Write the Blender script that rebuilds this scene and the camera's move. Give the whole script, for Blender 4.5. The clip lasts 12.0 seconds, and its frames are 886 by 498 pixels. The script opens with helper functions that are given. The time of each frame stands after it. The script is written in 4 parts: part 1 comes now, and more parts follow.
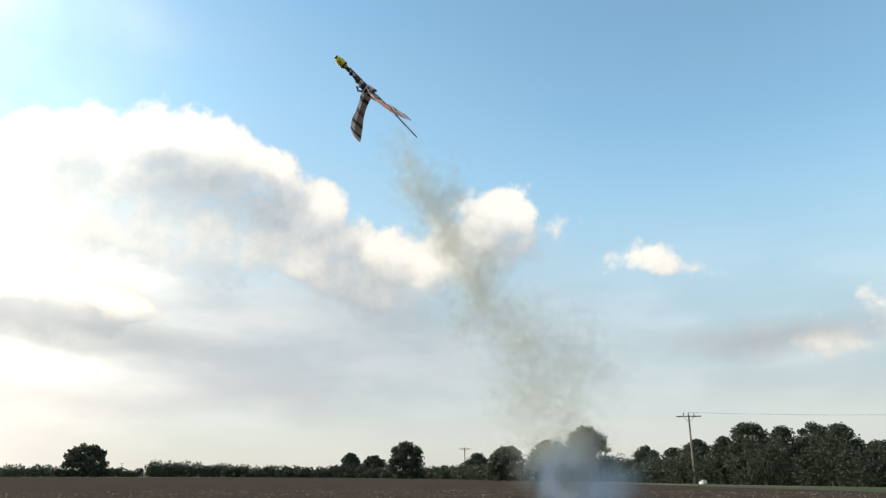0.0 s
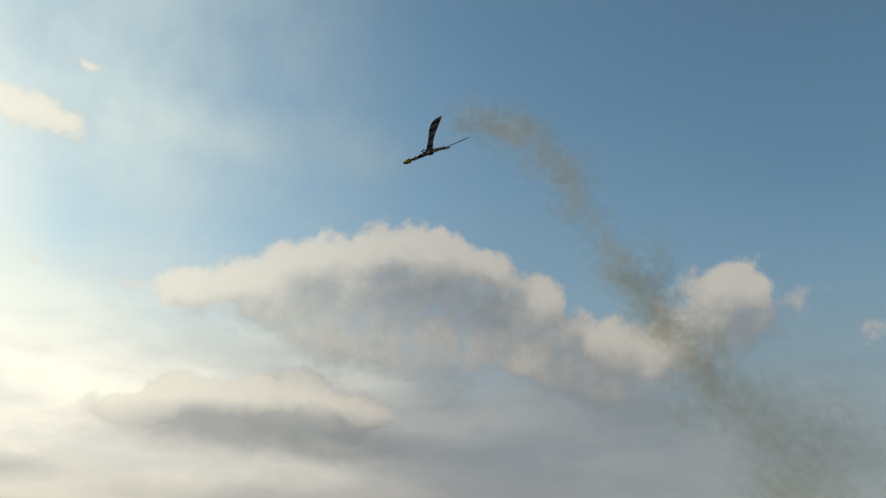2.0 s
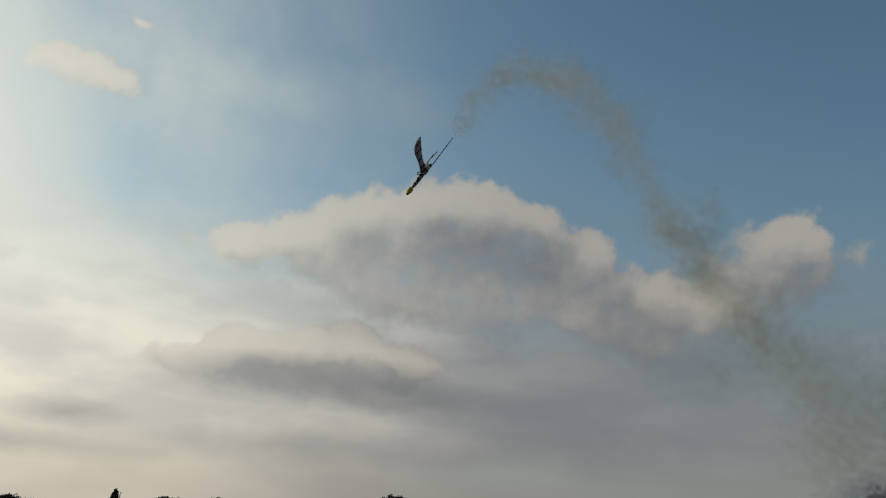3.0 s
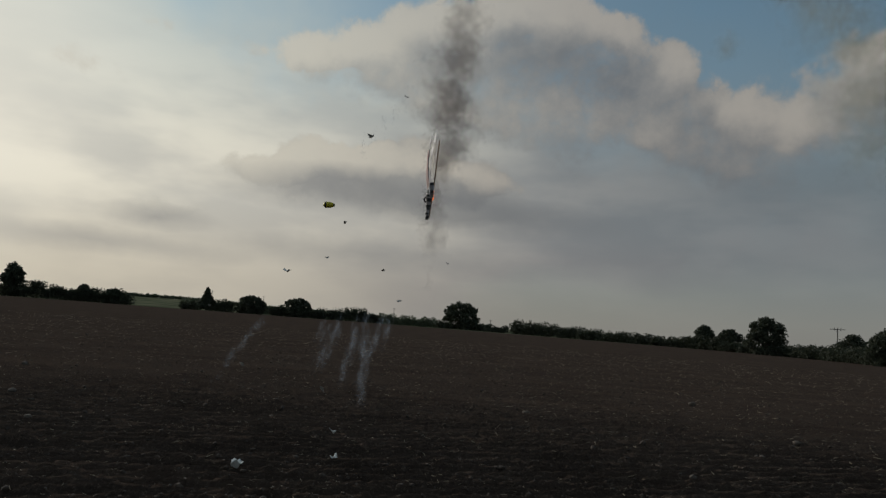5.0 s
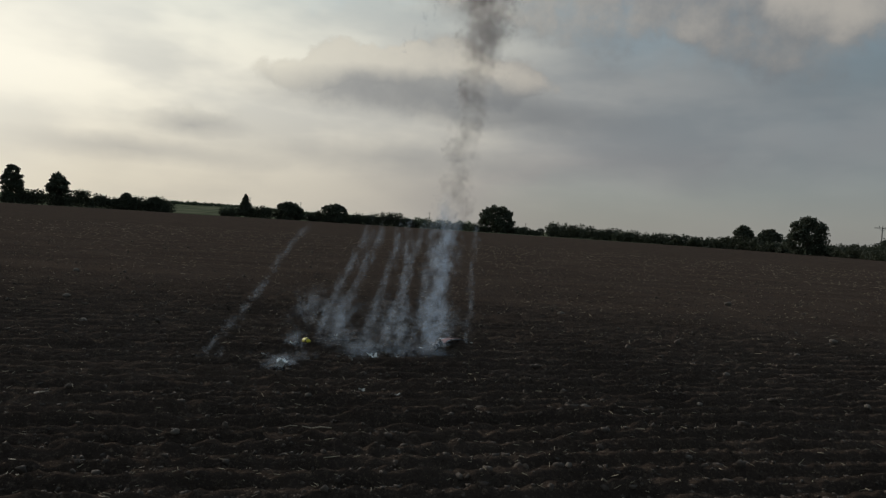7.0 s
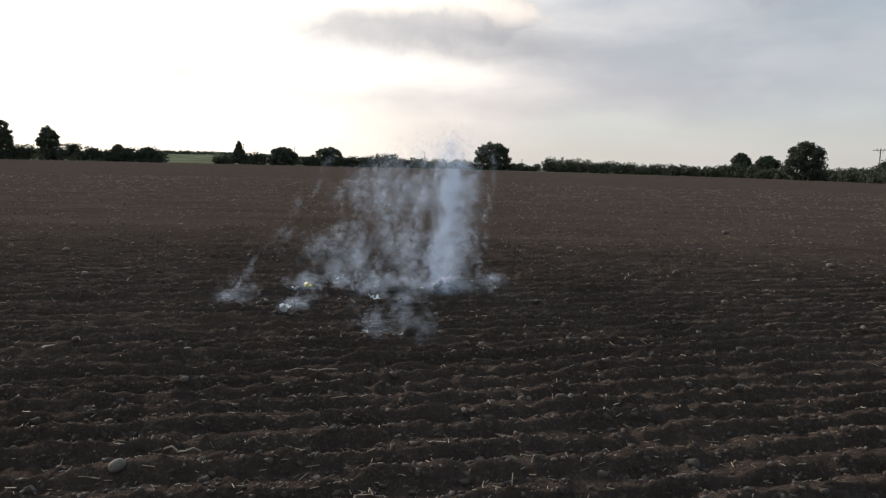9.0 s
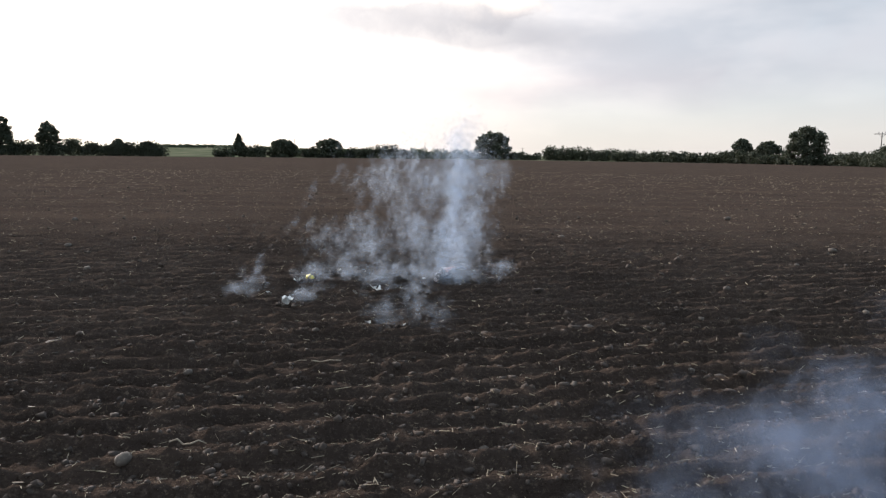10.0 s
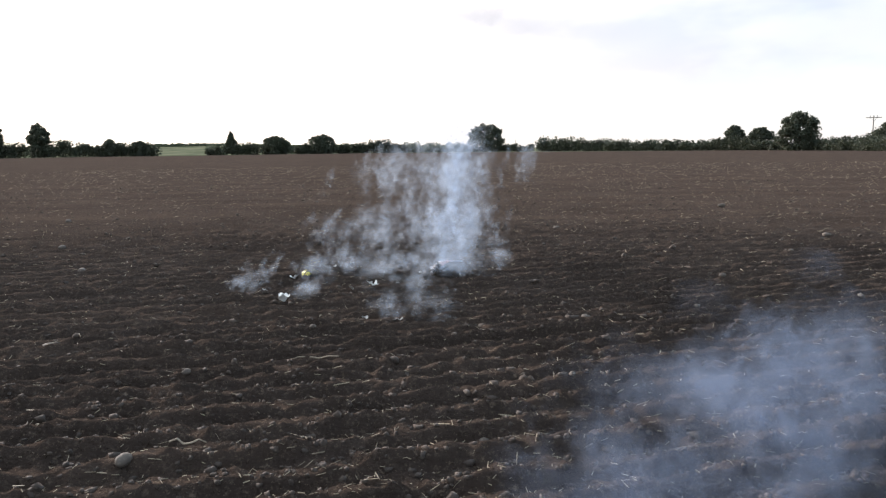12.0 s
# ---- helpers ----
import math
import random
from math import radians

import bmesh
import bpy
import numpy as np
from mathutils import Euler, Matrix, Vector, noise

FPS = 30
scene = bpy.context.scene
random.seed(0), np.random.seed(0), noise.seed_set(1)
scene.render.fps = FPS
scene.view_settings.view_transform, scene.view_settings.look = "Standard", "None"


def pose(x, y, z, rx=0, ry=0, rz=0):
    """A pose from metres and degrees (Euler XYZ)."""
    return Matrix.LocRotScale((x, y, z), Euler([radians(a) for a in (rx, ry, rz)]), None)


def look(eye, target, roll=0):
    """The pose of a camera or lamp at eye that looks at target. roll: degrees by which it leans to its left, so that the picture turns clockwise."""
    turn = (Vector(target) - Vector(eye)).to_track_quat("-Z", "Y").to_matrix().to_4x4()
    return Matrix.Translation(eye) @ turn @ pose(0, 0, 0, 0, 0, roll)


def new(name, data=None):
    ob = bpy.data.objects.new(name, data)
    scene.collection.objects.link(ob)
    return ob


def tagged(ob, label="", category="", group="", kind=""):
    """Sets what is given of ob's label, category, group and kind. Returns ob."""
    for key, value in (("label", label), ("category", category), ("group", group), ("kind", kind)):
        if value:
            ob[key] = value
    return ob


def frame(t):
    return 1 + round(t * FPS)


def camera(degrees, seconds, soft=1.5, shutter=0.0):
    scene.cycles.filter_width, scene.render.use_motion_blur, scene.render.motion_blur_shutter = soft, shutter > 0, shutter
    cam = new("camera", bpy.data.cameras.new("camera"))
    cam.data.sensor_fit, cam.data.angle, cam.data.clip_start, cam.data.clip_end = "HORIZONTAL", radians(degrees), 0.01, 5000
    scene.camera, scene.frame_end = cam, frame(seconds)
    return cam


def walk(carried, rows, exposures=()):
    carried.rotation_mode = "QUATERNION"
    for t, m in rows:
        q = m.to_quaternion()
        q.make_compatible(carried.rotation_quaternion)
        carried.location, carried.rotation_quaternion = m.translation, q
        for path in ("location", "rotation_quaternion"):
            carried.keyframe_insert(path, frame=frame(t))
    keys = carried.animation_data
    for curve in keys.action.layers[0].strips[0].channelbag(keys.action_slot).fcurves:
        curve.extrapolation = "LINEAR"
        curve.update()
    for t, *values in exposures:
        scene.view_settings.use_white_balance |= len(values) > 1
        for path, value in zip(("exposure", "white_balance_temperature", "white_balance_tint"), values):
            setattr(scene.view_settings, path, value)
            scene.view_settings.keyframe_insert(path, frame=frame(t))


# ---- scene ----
EYE = (0.0, 0.0, 1.65)
cam = camera(63.7, 12.0, soft=1.3)
scene.cycles.transparent_max_bounces = 128
# seconds, tilt, lean and turn of the hand-held camera
TURNS = [
    (0.0, 107.37, -0.03, -29.07), (0.5, 110.94, -0.22, -22.40), (1.0, 113.18, -0.63, -17.65), (1.5, 114.33, -0.57, -14.04),
    (2.0, 114.80, -0.59, -10.81), (2.5, 114.08, -1.34, -8.96), (3.0, 111.05, -2.04, -7.18), (3.5, 107.11, -2.72, -5.62),
    (3.7, 105.16, -2.97, -4.83), (5.3, 94.35, -4.45, -1.45), (5.5, 93.29, -4.46, -1.02), (6.0, 91.74, -3.95, 0.05),
    (6.5, 89.93, -3.45, 0.76), (7.0, 88.11, -3.60, 0.85), (7.5, 86.43, -3.22, 0.57), (9.5, 82.79, -0.90, 0.61),
    (10.0, 82.48, -0.58, 0.55), (10.5, 82.21, -0.26, 0.42), (11.0, 82.07, -0.02, 0.30), (11.5, 81.97, 0.34, 0.15), (12.0, 81.95, 0.70, 0.01)]
EXPOSURES = [(0.0, 0.95, 6500, 9), (0.6, 0.5, 6500, 8), (1.5, 0.0, 6500, 8), (2.5, -0.38, 6500, 9), (3.7, -0.8, 6500, 11), (5.5, -0.78, 6500, 10), (7.5, -0.25, 6450, 10), (9.3, 0.85, 6500, 17), (10.0, 1.08, 6500, 18), (12.0, 1.52, 6450, 18)]
walk(cam, [(t, pose(*EYE, rx, ry, rz)) for t, rx, ry, rz in TURNS], EXPOSURES)

# ---- sky and sun ----
SUN_AZ, SUN_EL = -46.0, 19.0


def toward(az, el, dist=1.0):
    """The place at an azimuth (to the right of ahead), elevation and distance from the eye."""
    a, e = radians(az), radians(el)
    return Vector(EYE) + dist * Vector((math.sin(a) * math.cos(e), math.cos(a) * math.cos(e), math.sin(e)))


class Nodes:
    def __init__(self, tree):
        self.tree = tree
        tree.nodes.clear()

    def add(self, kind, **values):
        n = self.tree.nodes.new(kind)
        for key, v in values.items():
            if key == "operation":
                n.operation = v
            elif key == "gradient_type":
                n.gradient_type = v
            elif key == "blend_type":
                n.blend_type = v
            elif key == "data_type":
                n.data_type = v
            elif key == "vector_type":
                n.vector_type = v
        return n

    def join(self, a, b):
        self.tree.links.new(a, b)

    def put(self, socket, v):
        if isinstance(v, bpy.types.NodeSocket):
            self.join(v, socket)
        else:
            socket.default_value = v

    def math(self, op, a, b=0.0, c=0.0, clamp=False):
        n = self.add("ShaderNodeMath", operation=op)
        n.use_clamp = clamp
        for s, v in zip(n.inputs, (a, b, c)):
            self.put(s, v)
        return n.outputs[0]

    def ramp(self, v, a, b, lo=0.0, hi=1.0):
        n = self.add("ShaderNodeMapRange")
        n.interpolation_type = "SMOOTHSTEP"
        for s, x in zip(n.inputs, (v, a, b, lo, hi)):
            self.put(s, x)
        return n.outputs[0]

    def mix(self, f, a, b, blend="MIX"):
        n = self.add("ShaderNodeMix", data_type="RGBA", blend_type=blend)
        n.clamp_factor = True
        self.put(n.inputs[0], f)
        for s, v in ((n.inputs[6], a), (n.inputs[7], b)):
            self.put(s, v if isinstance(v, bpy.types.NodeSocket) else (*v, 1.0))
        return n.outputs[2]

    def noise(self, vec, scale, detail=4.0, rough=0.55, dist=0.0, colour=False):
        n = self.add("ShaderNodeTexNoise")
        if vec is not None:
            self.join(vec, n.inputs["Vector"])
        n.inputs["Scale"].default_value = scale
        n.inputs["Detail"].default_value = detail
        n.inputs["Roughness"].default_value = rough
        n.inputs["Distortion"].default_value = dist
        return n.outputs["Color" if colour else "Fac"]

    def lobes(self, uv, rows):
        """The sum of soft round lobes: azimuth, elevation, half width, half height, weight."""
        total = None
        for u, v, ru, rv, w in rows:
            m = self.add("ShaderNodeMapping")
            m.vector_type = "TEXTURE"
            self.join(uv, m.inputs[0])
            m.inputs[1].default_value = (u, v, 0)
            m.inputs[3].default_value = (ru, rv, 1)
            g = self.add("ShaderNodeTexGradient", gradient_type="SPHERICAL")
            self.join(m.outputs[0], g.inputs[0])
            total = self.math("MULTIPLY_ADD", g.outputs[1], w, total if total is not None else 0.0)
        return total


# azimuth, elevation, half width, half height, weight
CUMULUS = [
    (3.0, 17.5, 17.0, 8.5, 0.75), (23.0, 15.5, 15.0, 8.0, 0.6), (33.0, 18.5, 8.0, 5.0, 0.45), (-6.0, 9.5, 18.0, 5.0, 0.5),
    (-8.4, 21.0, 5.5, 3.4, 1.0), (-2.6, 22.6, 6.0, 4.6, 1.0), (3.7, 23.3, 6.5, 5.4, 1.1), (8.0, 23.8, 6.0, 5.8, 1.1), (12.5, 23.3, 6.0, 4.8, 1.0),
    (0.6, 19.5, 9.0, 4.4, 1.0), (8.2, 20.0, 8.0, 5.0, 1.0), (13.6, 22.2, 4.4, 4.0, 0.9), (-13.5, 20.2, 5.0, 2.2, 0.6),
    (18.6, 20.8, 3.4, 3.6, 1.1), (17.5, 17.8, 5.0, 3.6, 1.0), (20.5, 16.6, 5.6, 4.2, 1.0), (24.0, 15.0, 7.0, 4.0, 0.8), (11.0, 16.4, 9.0, 3.2, 0.7),
    (-5.0, 11.4, 12.0, 3.6, 1.2), (-9.8, 12.4, 3.0, 2.2, 1.3), (-6.6, 12.6, 2.0, 1.7, 1.2), (-4.2, 12.8, 1.8, 1.5, 1.2), (-0.6, 12.8, 2.6, 2.1, 1.4), (4.0, 11.6, 6.0, 2.6, 0.8), (-13.0, 11.0, 5.0, 2.0, 0.6),
    (34.1, 20.4, 3.6, 3.4, 1.1), (31.0, 19.6, 4.6, 2.8, 0.6), (36.4, 17.9, 6.0, 3.2, 0.8), (30.0, 16.0, 6.0, 3.0, 0.5), (17.7, 28.4, 2.6, 1.4, 0.4),
    (-26.4, 30.2, 5.4, 3.2, 1.0), (-21.6, 29.8, 4.6, 2.6, 0.9), (-22.0, 34.4, 4.8, 1.3, 0.8), (-16.1, 26.3, 2.8, 0.9, 0.5), (-12.7, 25.0, 1.8, 0.6, 0.5), (-19.5, 24.0, 2.6, 0.8, 0.45),
    (45.5, 16.6, 4.4, 2.2, 0.8), (43.0, 15.2, 7.0, 1.8, 0.4), (49.0, 14.8, 5.0, 1.6, 0.6), (-22.0, 20.5, 7.0, 2.2, 0.45), (-26.0, 17.0, 9.0, 3.0, 0.5),
    (-20.0, 7.2, 5.0, 1.5, 0.8), (58.0, 8.6, 14.0, 3.4, 0.8), (62.0, 12.0, 7.0, 2.6, 0.5)]
SHADE = [
    (-7.5, 20.0, 5.0, 2.0, 0.6), (1.0, 20.6, 5.0, 2.4, 0.6), (9.0, 21.6, 7.0, 3.0, 1.0), (14.5, 20.8, 3.0, 2.6, 1.0), (12.0, 18.8, 5.0, 2.0, 0.7),
    (-4.0, 10.2, 14.0, 2.2, 1.3), (4.0, 9.6, 9.0, 1.8, 0.8), (-20.0, 6.6, 4.4, 1.0, 0.7), (-24.0, 4.4, 12.0, 1.3, 0.5), (54.0, 9.6, 9.0, 1.4, 1.0), (46.0, 8.2, 8.0, 1.2, 0.5),
    (24.0, 15.0, 6.0, 3.0, 0.5), (36.0, 17.5, 5.0, 2.2, 0.5), (31.5, 19.0, 3.0, 1.6, 0.4), (-3.0, 4.8, 20.0, 1.2, 0.4), (3.5, 22.6, 3.0, 1.4, 0.5), (20.5, 16.4, 4.0, 1.6, 0.4)]

GLOOM = [
    (-4.0, 9.9, 15.0, 2.2, 1.0), (6.0, 9.0, 11.0, 1.9, 0.6), (-20.5, 6.7, 5.0, 1.1, 0.7), (-25.0, 4.3, 12.0, 1.2, 0.5), (54.0, 9.4, 12.0, 1.7, 0.8), (25.0, 12.0, 16.0, 4.0, 0.15), (10.0, 20.8, 7.0, 3.2, 0.35), (-6.0, 5.0, 22.0, 1.6, 0.4), (34.0, 7.0, 14.0, 2.0, 0.15)]


def build_sky():
    world = bpy.data.worlds.new("evening_sky")
    scene.world = world
    world.use_nodes = True
    k = Nodes(world.node_tree)
    way = k.add("ShaderNodeTexCoord").outputs["Generated"]
    cut = k.add("ShaderNodeSeparateXYZ")
    k.join(way, cut.inputs[0])
    x, y, z = cut.outputs
    az = k.math("MULTIPLY", k.math("ARCTAN2", x, y), 57.2958)
    el = k.math("MULTIPLY", k.math("ARCSINE", z), 57.2958)
    flat = k.add("ShaderNodeCombineXYZ")
    k.put(flat.inputs[0], az), k.put(flat.inputs[1], el)
    uv = flat.outputs[0]

    def warped(amount, scale, detail):
        n = k.noise(way, scale, detail, 0.6, colour=True)
        s = k.add("ShaderNodeVectorMath", operation="SUBTRACT")
        k.join(n, s.inputs[0])
        s.inputs[1].default_value = (0.5, 0.5, 0.5)
        m = k.add("ShaderNodeVectorMath", operation="MULTIPLY_ADD")
        k.join(s.outputs[0], m.inputs[0])
        m.inputs[1].default_value = (amount, amount * 0.7, 0)
        k.join(uv, m.inputs[2])
        return m.outputs[0]

    sky = k.add("ShaderNodeTexSky")
    sky.sky_type = "NISHITA"
    sky.sun_disc = False
    sky.sun_elevation, sky.sun_rotation = radians(SUN_EL), radians(SUN_AZ)
    sky.air_density, sky.dust_density, sky.ozone_density = 1.0, 0.6, 1.2
    # closeness to the sun, which lies behind thin cloud
    dot = k.add("ShaderNodeVectorMath", operation="DOT_PRODUCT")
    k.join(way, dot.inputs[0])
    s = toward(SUN_AZ, SUN_EL) - Vector(EYE)
    dot.inputs[1].default_value = s
    near = k.ramp(dot.outputs["Value"], 0.52, 1.0)
    nearer = k.ramp(dot.outputs["Value"], 0.9, 1.0)
    clear = k.mix(1.0, sky.outputs[0], (1.32, 1.56, 1.44), "MULTIPLY")
    # thin haze, thick towards the horizon and the sun
    fibre = k.noise(warped(3.0, 3.0, 4.0), 0.09, 4.0, 0.55, 0.0)
    low = k.ramp(el, 27.0, 6.0)
    haze = k.math("ADD", k.math("MULTIPLY", low, 0.9), k.math("MULTIPLY", near, k.ramp(fibre, 0.25, 0.75, 0.35, 0.95)), clamp=True)
    # unseen broken high cloud, added overhead and behind to make the skylight less blue
    high = k.math("MULTIPLY", k.ramp(el, 42.0, 56.0), 0.8)
    back = k.math("MULTIPLY", k.ramp(y, 0.1, -0.35), 0.8)
    haze = k.math("MAXIMUM", haze, k.math("MULTIPLY", k.math("MAXIMUM", high, back), k.ramp(fibre, 0.2, 0.6, 0.55, 1.0)))
    veil = k.lobes(warped(5.0, 4.0, 4.0), [(-8.0, 32.4, 24.0, 3.0, 0.5), (-24.0, 30.0, 16.0, 7.0, 0.5), (6.0, 14.0, 46.0, 11.0, 0.8), (20.0, 24.0, 30.0, 5.0, 0.35), (18.0, 28.0, 22.0, 8.0, 0.3)])
    haze = k.math("ADD", haze, k.math("MULTIPLY", veil, k.ramp(fibre, 0.3, 0.7, 0.35, 0.75)), clamp=True)
    pale = k.mix(near, (2.55, 3.3, 3.7), (8.0, 9.2, 9.0))
    streaks = k.add("ShaderNodeMapping")
    k.join(uv, streaks.inputs[0])
    streaks.inputs[3].default_value = (0.075, 0.2, 1.0)
    band = k.ramp(k.noise(streaks.outputs[0], 1.0, 4.0, 0.5, 0.0), 0.36, 0.66)
    side = k.ramp(dot.outputs["Value"], 0.3, 0.78)
    lower = k.mix(side, k.mix(band, (2.5, 2.9, 3.15), (3.3, 3.6, 3.75)), k.mix(band, (4.1, 4.15, 4.15), (5.9, 5.7, 5.3)))
    lower = k.mix(near, lower, k.mix(band, (10.0, 9.6, 8.4), (14.5, 13.6, 11.2)))
    pale = k.mix(k.math("MAXIMUM", k.math("MAXIMUM", high, back), k.ramp(el, 25.0, 9.0, 0.0, 0.92)), pale, lower)
    pale = k.mix(k.ramp(el, 10.0, 1.0, 0.0, 0.7), pale, k.mix(near, (3.7, 3.45, 3.3), (9.0, 8.0, 6.2)))
    base = k.mix(haze, clear, pale)

    # heaped clouds: crisp billowing tops towards the sun, grey and ragged below
    def moved(a, b):
        m = k.add("ShaderNodeVectorMath", operation="ADD")
        k.join(uv, m.inputs[0])
        m.inputs[1].default_value = (a, b, 0)
        return m.outputs[0]

    def bent(v, amount, scale, detail):
        n = k.noise(v, scale, detail, 0.6, colour=True)
        m = k.add("ShaderNodeVectorMath", operation="MULTIPLY_ADD")
        k.join(n, m.inputs[0])
        m.inputs[1].default_value = (amount, amount * 0.8, 0)
        a = k.add("ShaderNodeVectorMath", operation="ADD")
        k.join(v, a.inputs[0])
        a.inputs[1].default_value = (-amount / 2, -amount * 0.4, 0)
        k.join(a.outputs[0], m.inputs[2])
        return m.outputs[0]

    def heaps(v):
        return k.ramp(k.lobes(bent(v, 4.4, 0.17, 6.0), CUMULUS), 0.0, 1.25)

    def knobs(v):
        b = bent(v, 1.5, 0.5, 4.0)
        c = k.add("ShaderNodeTexVoronoi")
        c.feature = "SMOOTH_F1"
        k.join(b, c.inputs["Vector"])
        c.inputs["Scale"].default_value, c.inputs["Smoothness"].default_value = 0.27, 0.5
        c.inputs["Detail"].default_value, c.inputs["Roughness"].default_value, c.inputs["Lacunarity"].default_value = 3.0, 0.5, 2.4
        n = k.noise(v, 0.42, 7.0, 0.58)
        return k.math("ADD", k.math("MULTIPLY", c.outputs["Distance"], -0.62), k.math("MULTIPLY", k.math("SUBTRACT", n, 0.5), 0.75))

    d, d_up = heaps(uv), heaps(moved(-1.5, 2.6))
    b_here, b_up = knobs(uv), knobs(moved(-0.55, 0.75))
    slope = k.math("SUBTRACT", d, d_up)
    body = k.math("ADD", k.math("ADD", d, 0.38), b_here)
    crisp = k.math("MULTIPLY", k.ramp(slope, -0.02, 0.22), k.ramp(el, 8.0, 12.0, 0.6, 1.0))
    cover = k.math("MULTIPLY", k.ramp(d, 0.0, 0.2), k.ramp(body, 0.04, k.math("MULTIPLY_ADD", crisp, -0.42, 0.92)))
    grain = k.math("SUBTRACT", b_here, b_up)
    lit = k.math("ADD", k.math("MULTIPLY", slope, 0.75), k.math("MULTIPLY", grain, 0.38))
    lit = k.math("ADD", lit, k.math("MULTIPLY", k.math("SUBTRACT", k.noise(uv, 0.13, 6.0, 0.6), 0.5), 1.3))
    grey = k.lobes(bent(uv, 5.5, 0.17, 6.0), SHADE)
    lit = k.math("SUBTRACT", lit, k.math("MULTIPLY", grey, 0.36))
    lit = k.ramp(lit, -0.72, 0.75)
    light = k.mix(near, (6.3, 5.75, 5.0), (10.5, 10.0, 8.4))
    dark = k.mix(near, (2.05, 2.2, 2.4), (5.4, 5.5, 5.3))
    tone = k.mix(lit, dark, light)
    out = k.mix(k.math("MULTIPLY", cover, 0.84), base, tone)
    gloom = k.lobes(warped(4.0, 5.0, 5.0), GLOOM)
    out = k.mix(k.math("MINIMUM", gloom, 0.7), out, k.mix(near, (2.25, 2.4, 2.55), (5.2, 5.1, 4.8)))
    out = k.mix(k.math("MULTIPLY", nearer, 0.6), out, (14.0, 13.4, 11.6))
    bg = k.add("ShaderNodeBackground")
    k.join(out, bg.inputs[0])
    bg.inputs[1].default_value = 0.1
    end = k.add("ShaderNodeOutputWorld")
    k.join(bg.outputs[0], end.inputs[0])


build_sky()
sun = new("sun", bpy.data.lights.new("sun", "SUN"))
sun.data.energy, sun.data.angle, sun.data.color = 2.0, radians(10), (1.0, 0.93, 0.84)
sun.matrix_world = look(toward(SUN_AZ, SUN_EL, 50), EYE)

# ---- materials ----


def material(name, colour, rough=0.8, spots=(), metal=0.0, bump=0.0, bump_scale=40.0, through_light=0.0):
    """A surface of one base colour with spots: (scale, from, to, colour, strength) laid over it by noise."""
    m = bpy.data.materials.new(name)
    m.use_nodes = True
    k = Nodes(m.node_tree)
    place = k.add("ShaderNodeTexCoord").outputs["Object"]
    c = None
    for scale, a, b, tint, f in spots:
        mask = k.math("MULTIPLY", k.ramp(k.noise(place, scale, 5.0, 0.6), a, b), f)
        c = k.mix(mask, c if c is not None else colour, tint)
    p = k.add("ShaderNodeBsdfPrincipled")
    k.put(p.inputs["Base Color"], c if c is not None else (*colour, 1.0))
    p.inputs["Roughness"].default_value, p.inputs["Metallic"].default_value = rough, metal
    if bump:
        h = k.add("ShaderNodeBump")
        h.inputs["Strength"].default_value = bump
        k.join(k.noise(place, bump_scale, 6.0, 0.65), h.inputs["Height"])
        k.join(h.outputs[0], p.inputs["Normal"])
    shader = p.outputs[0]
    if through_light:
        t = k.add("ShaderNodeBsdfTranslucent")
        k.put(t.inputs[0], c if c is not None else (*colour, 1.0))
        mix = k.add("ShaderNodeMixShader")
        mix.inputs[0].default_value = through_light
        k.join(shader, mix.inputs[1]), k.join(t.outputs[0], mix.inputs[2])
        shader = mix.outputs[0]
    k.join(shader, k.add("ShaderNodeOutputMaterial").inputs[0])
    return m


def smoke_material(name, colour, thin):
    """Specks of smoke that scatter light both ways and let part of it pass."""
    m = bpy.data.materials.new(name)
    m.use_nodes = True
    k = Nodes(m.node_tree)
    a, b, c = k.add("ShaderNodeBsdfDiffuse"), k.add("ShaderNodeBsdfTranslucent"), k.add("ShaderNodeBsdfTransparent")
    a.inputs[0].default_value = b.inputs[0].default_value = (*colour, 1)
    one, two = k.add("ShaderNodeMixShader"), k.add("ShaderNodeMixShader")
    one.inputs[0].default_value, two.inputs[0].default_value = 0.5, thin
    k.join(a.outputs[0], one.inputs[1]), k.join(b.outputs[0], one.inputs[2])
    k.join(one.outputs[0], two.inputs[1]), k.join(c.outputs[0], two.inputs[2])
    k.join(two.outputs[0], k.add("ShaderNodeOutputMaterial").inputs[0])
    return m


def glow_material(name, colour, strength):
    m = bpy.data.materials.new(name)
    m.use_nodes = True
    k = Nodes(m.node_tree)
    e = k.add("ShaderNodeEmission")
    e.inputs[0].default_value, e.inputs[1].default_value = (*colour, 1), strength
    k.join(e.outputs[0], k.add("ShaderNodeOutputMaterial").inputs[0])
    return m


def leaf_material(name, colour, other):
    m = bpy.data.materials.new(name)
    m.use_nodes = True
    k = Nodes(m.node_tree)
    r = k.add("ShaderNodeNewGeometry").outputs["Random Per Island"]
    place = k.add("ShaderNodeTexCoord").outputs["Object"]
    c = k.mix(k.math("MULTIPLY", r, k.ramp(k.noise(place, 0.5), 0.3, 0.7, 0.4, 1.0)), colour, other)
    p, t, mix = k.add("ShaderNodeBsdfPrincipled"), k.add("ShaderNodeBsdfTranslucent"), k.add("ShaderNodeMixShader")
    k.join(c, p.inputs["Base Color"]), k.join(c, t.inputs[0])
    p.inputs["Roughness"].default_value = 0.7
    mix.inputs[0].default_value = 0.3
    k.join(p.outputs[0], mix.inputs[1]), k.join(t.outputs[0], mix.inputs[2])
    k.join(mix.outputs[0], k.add("ShaderNodeOutputMaterial").inputs[0])
    return m


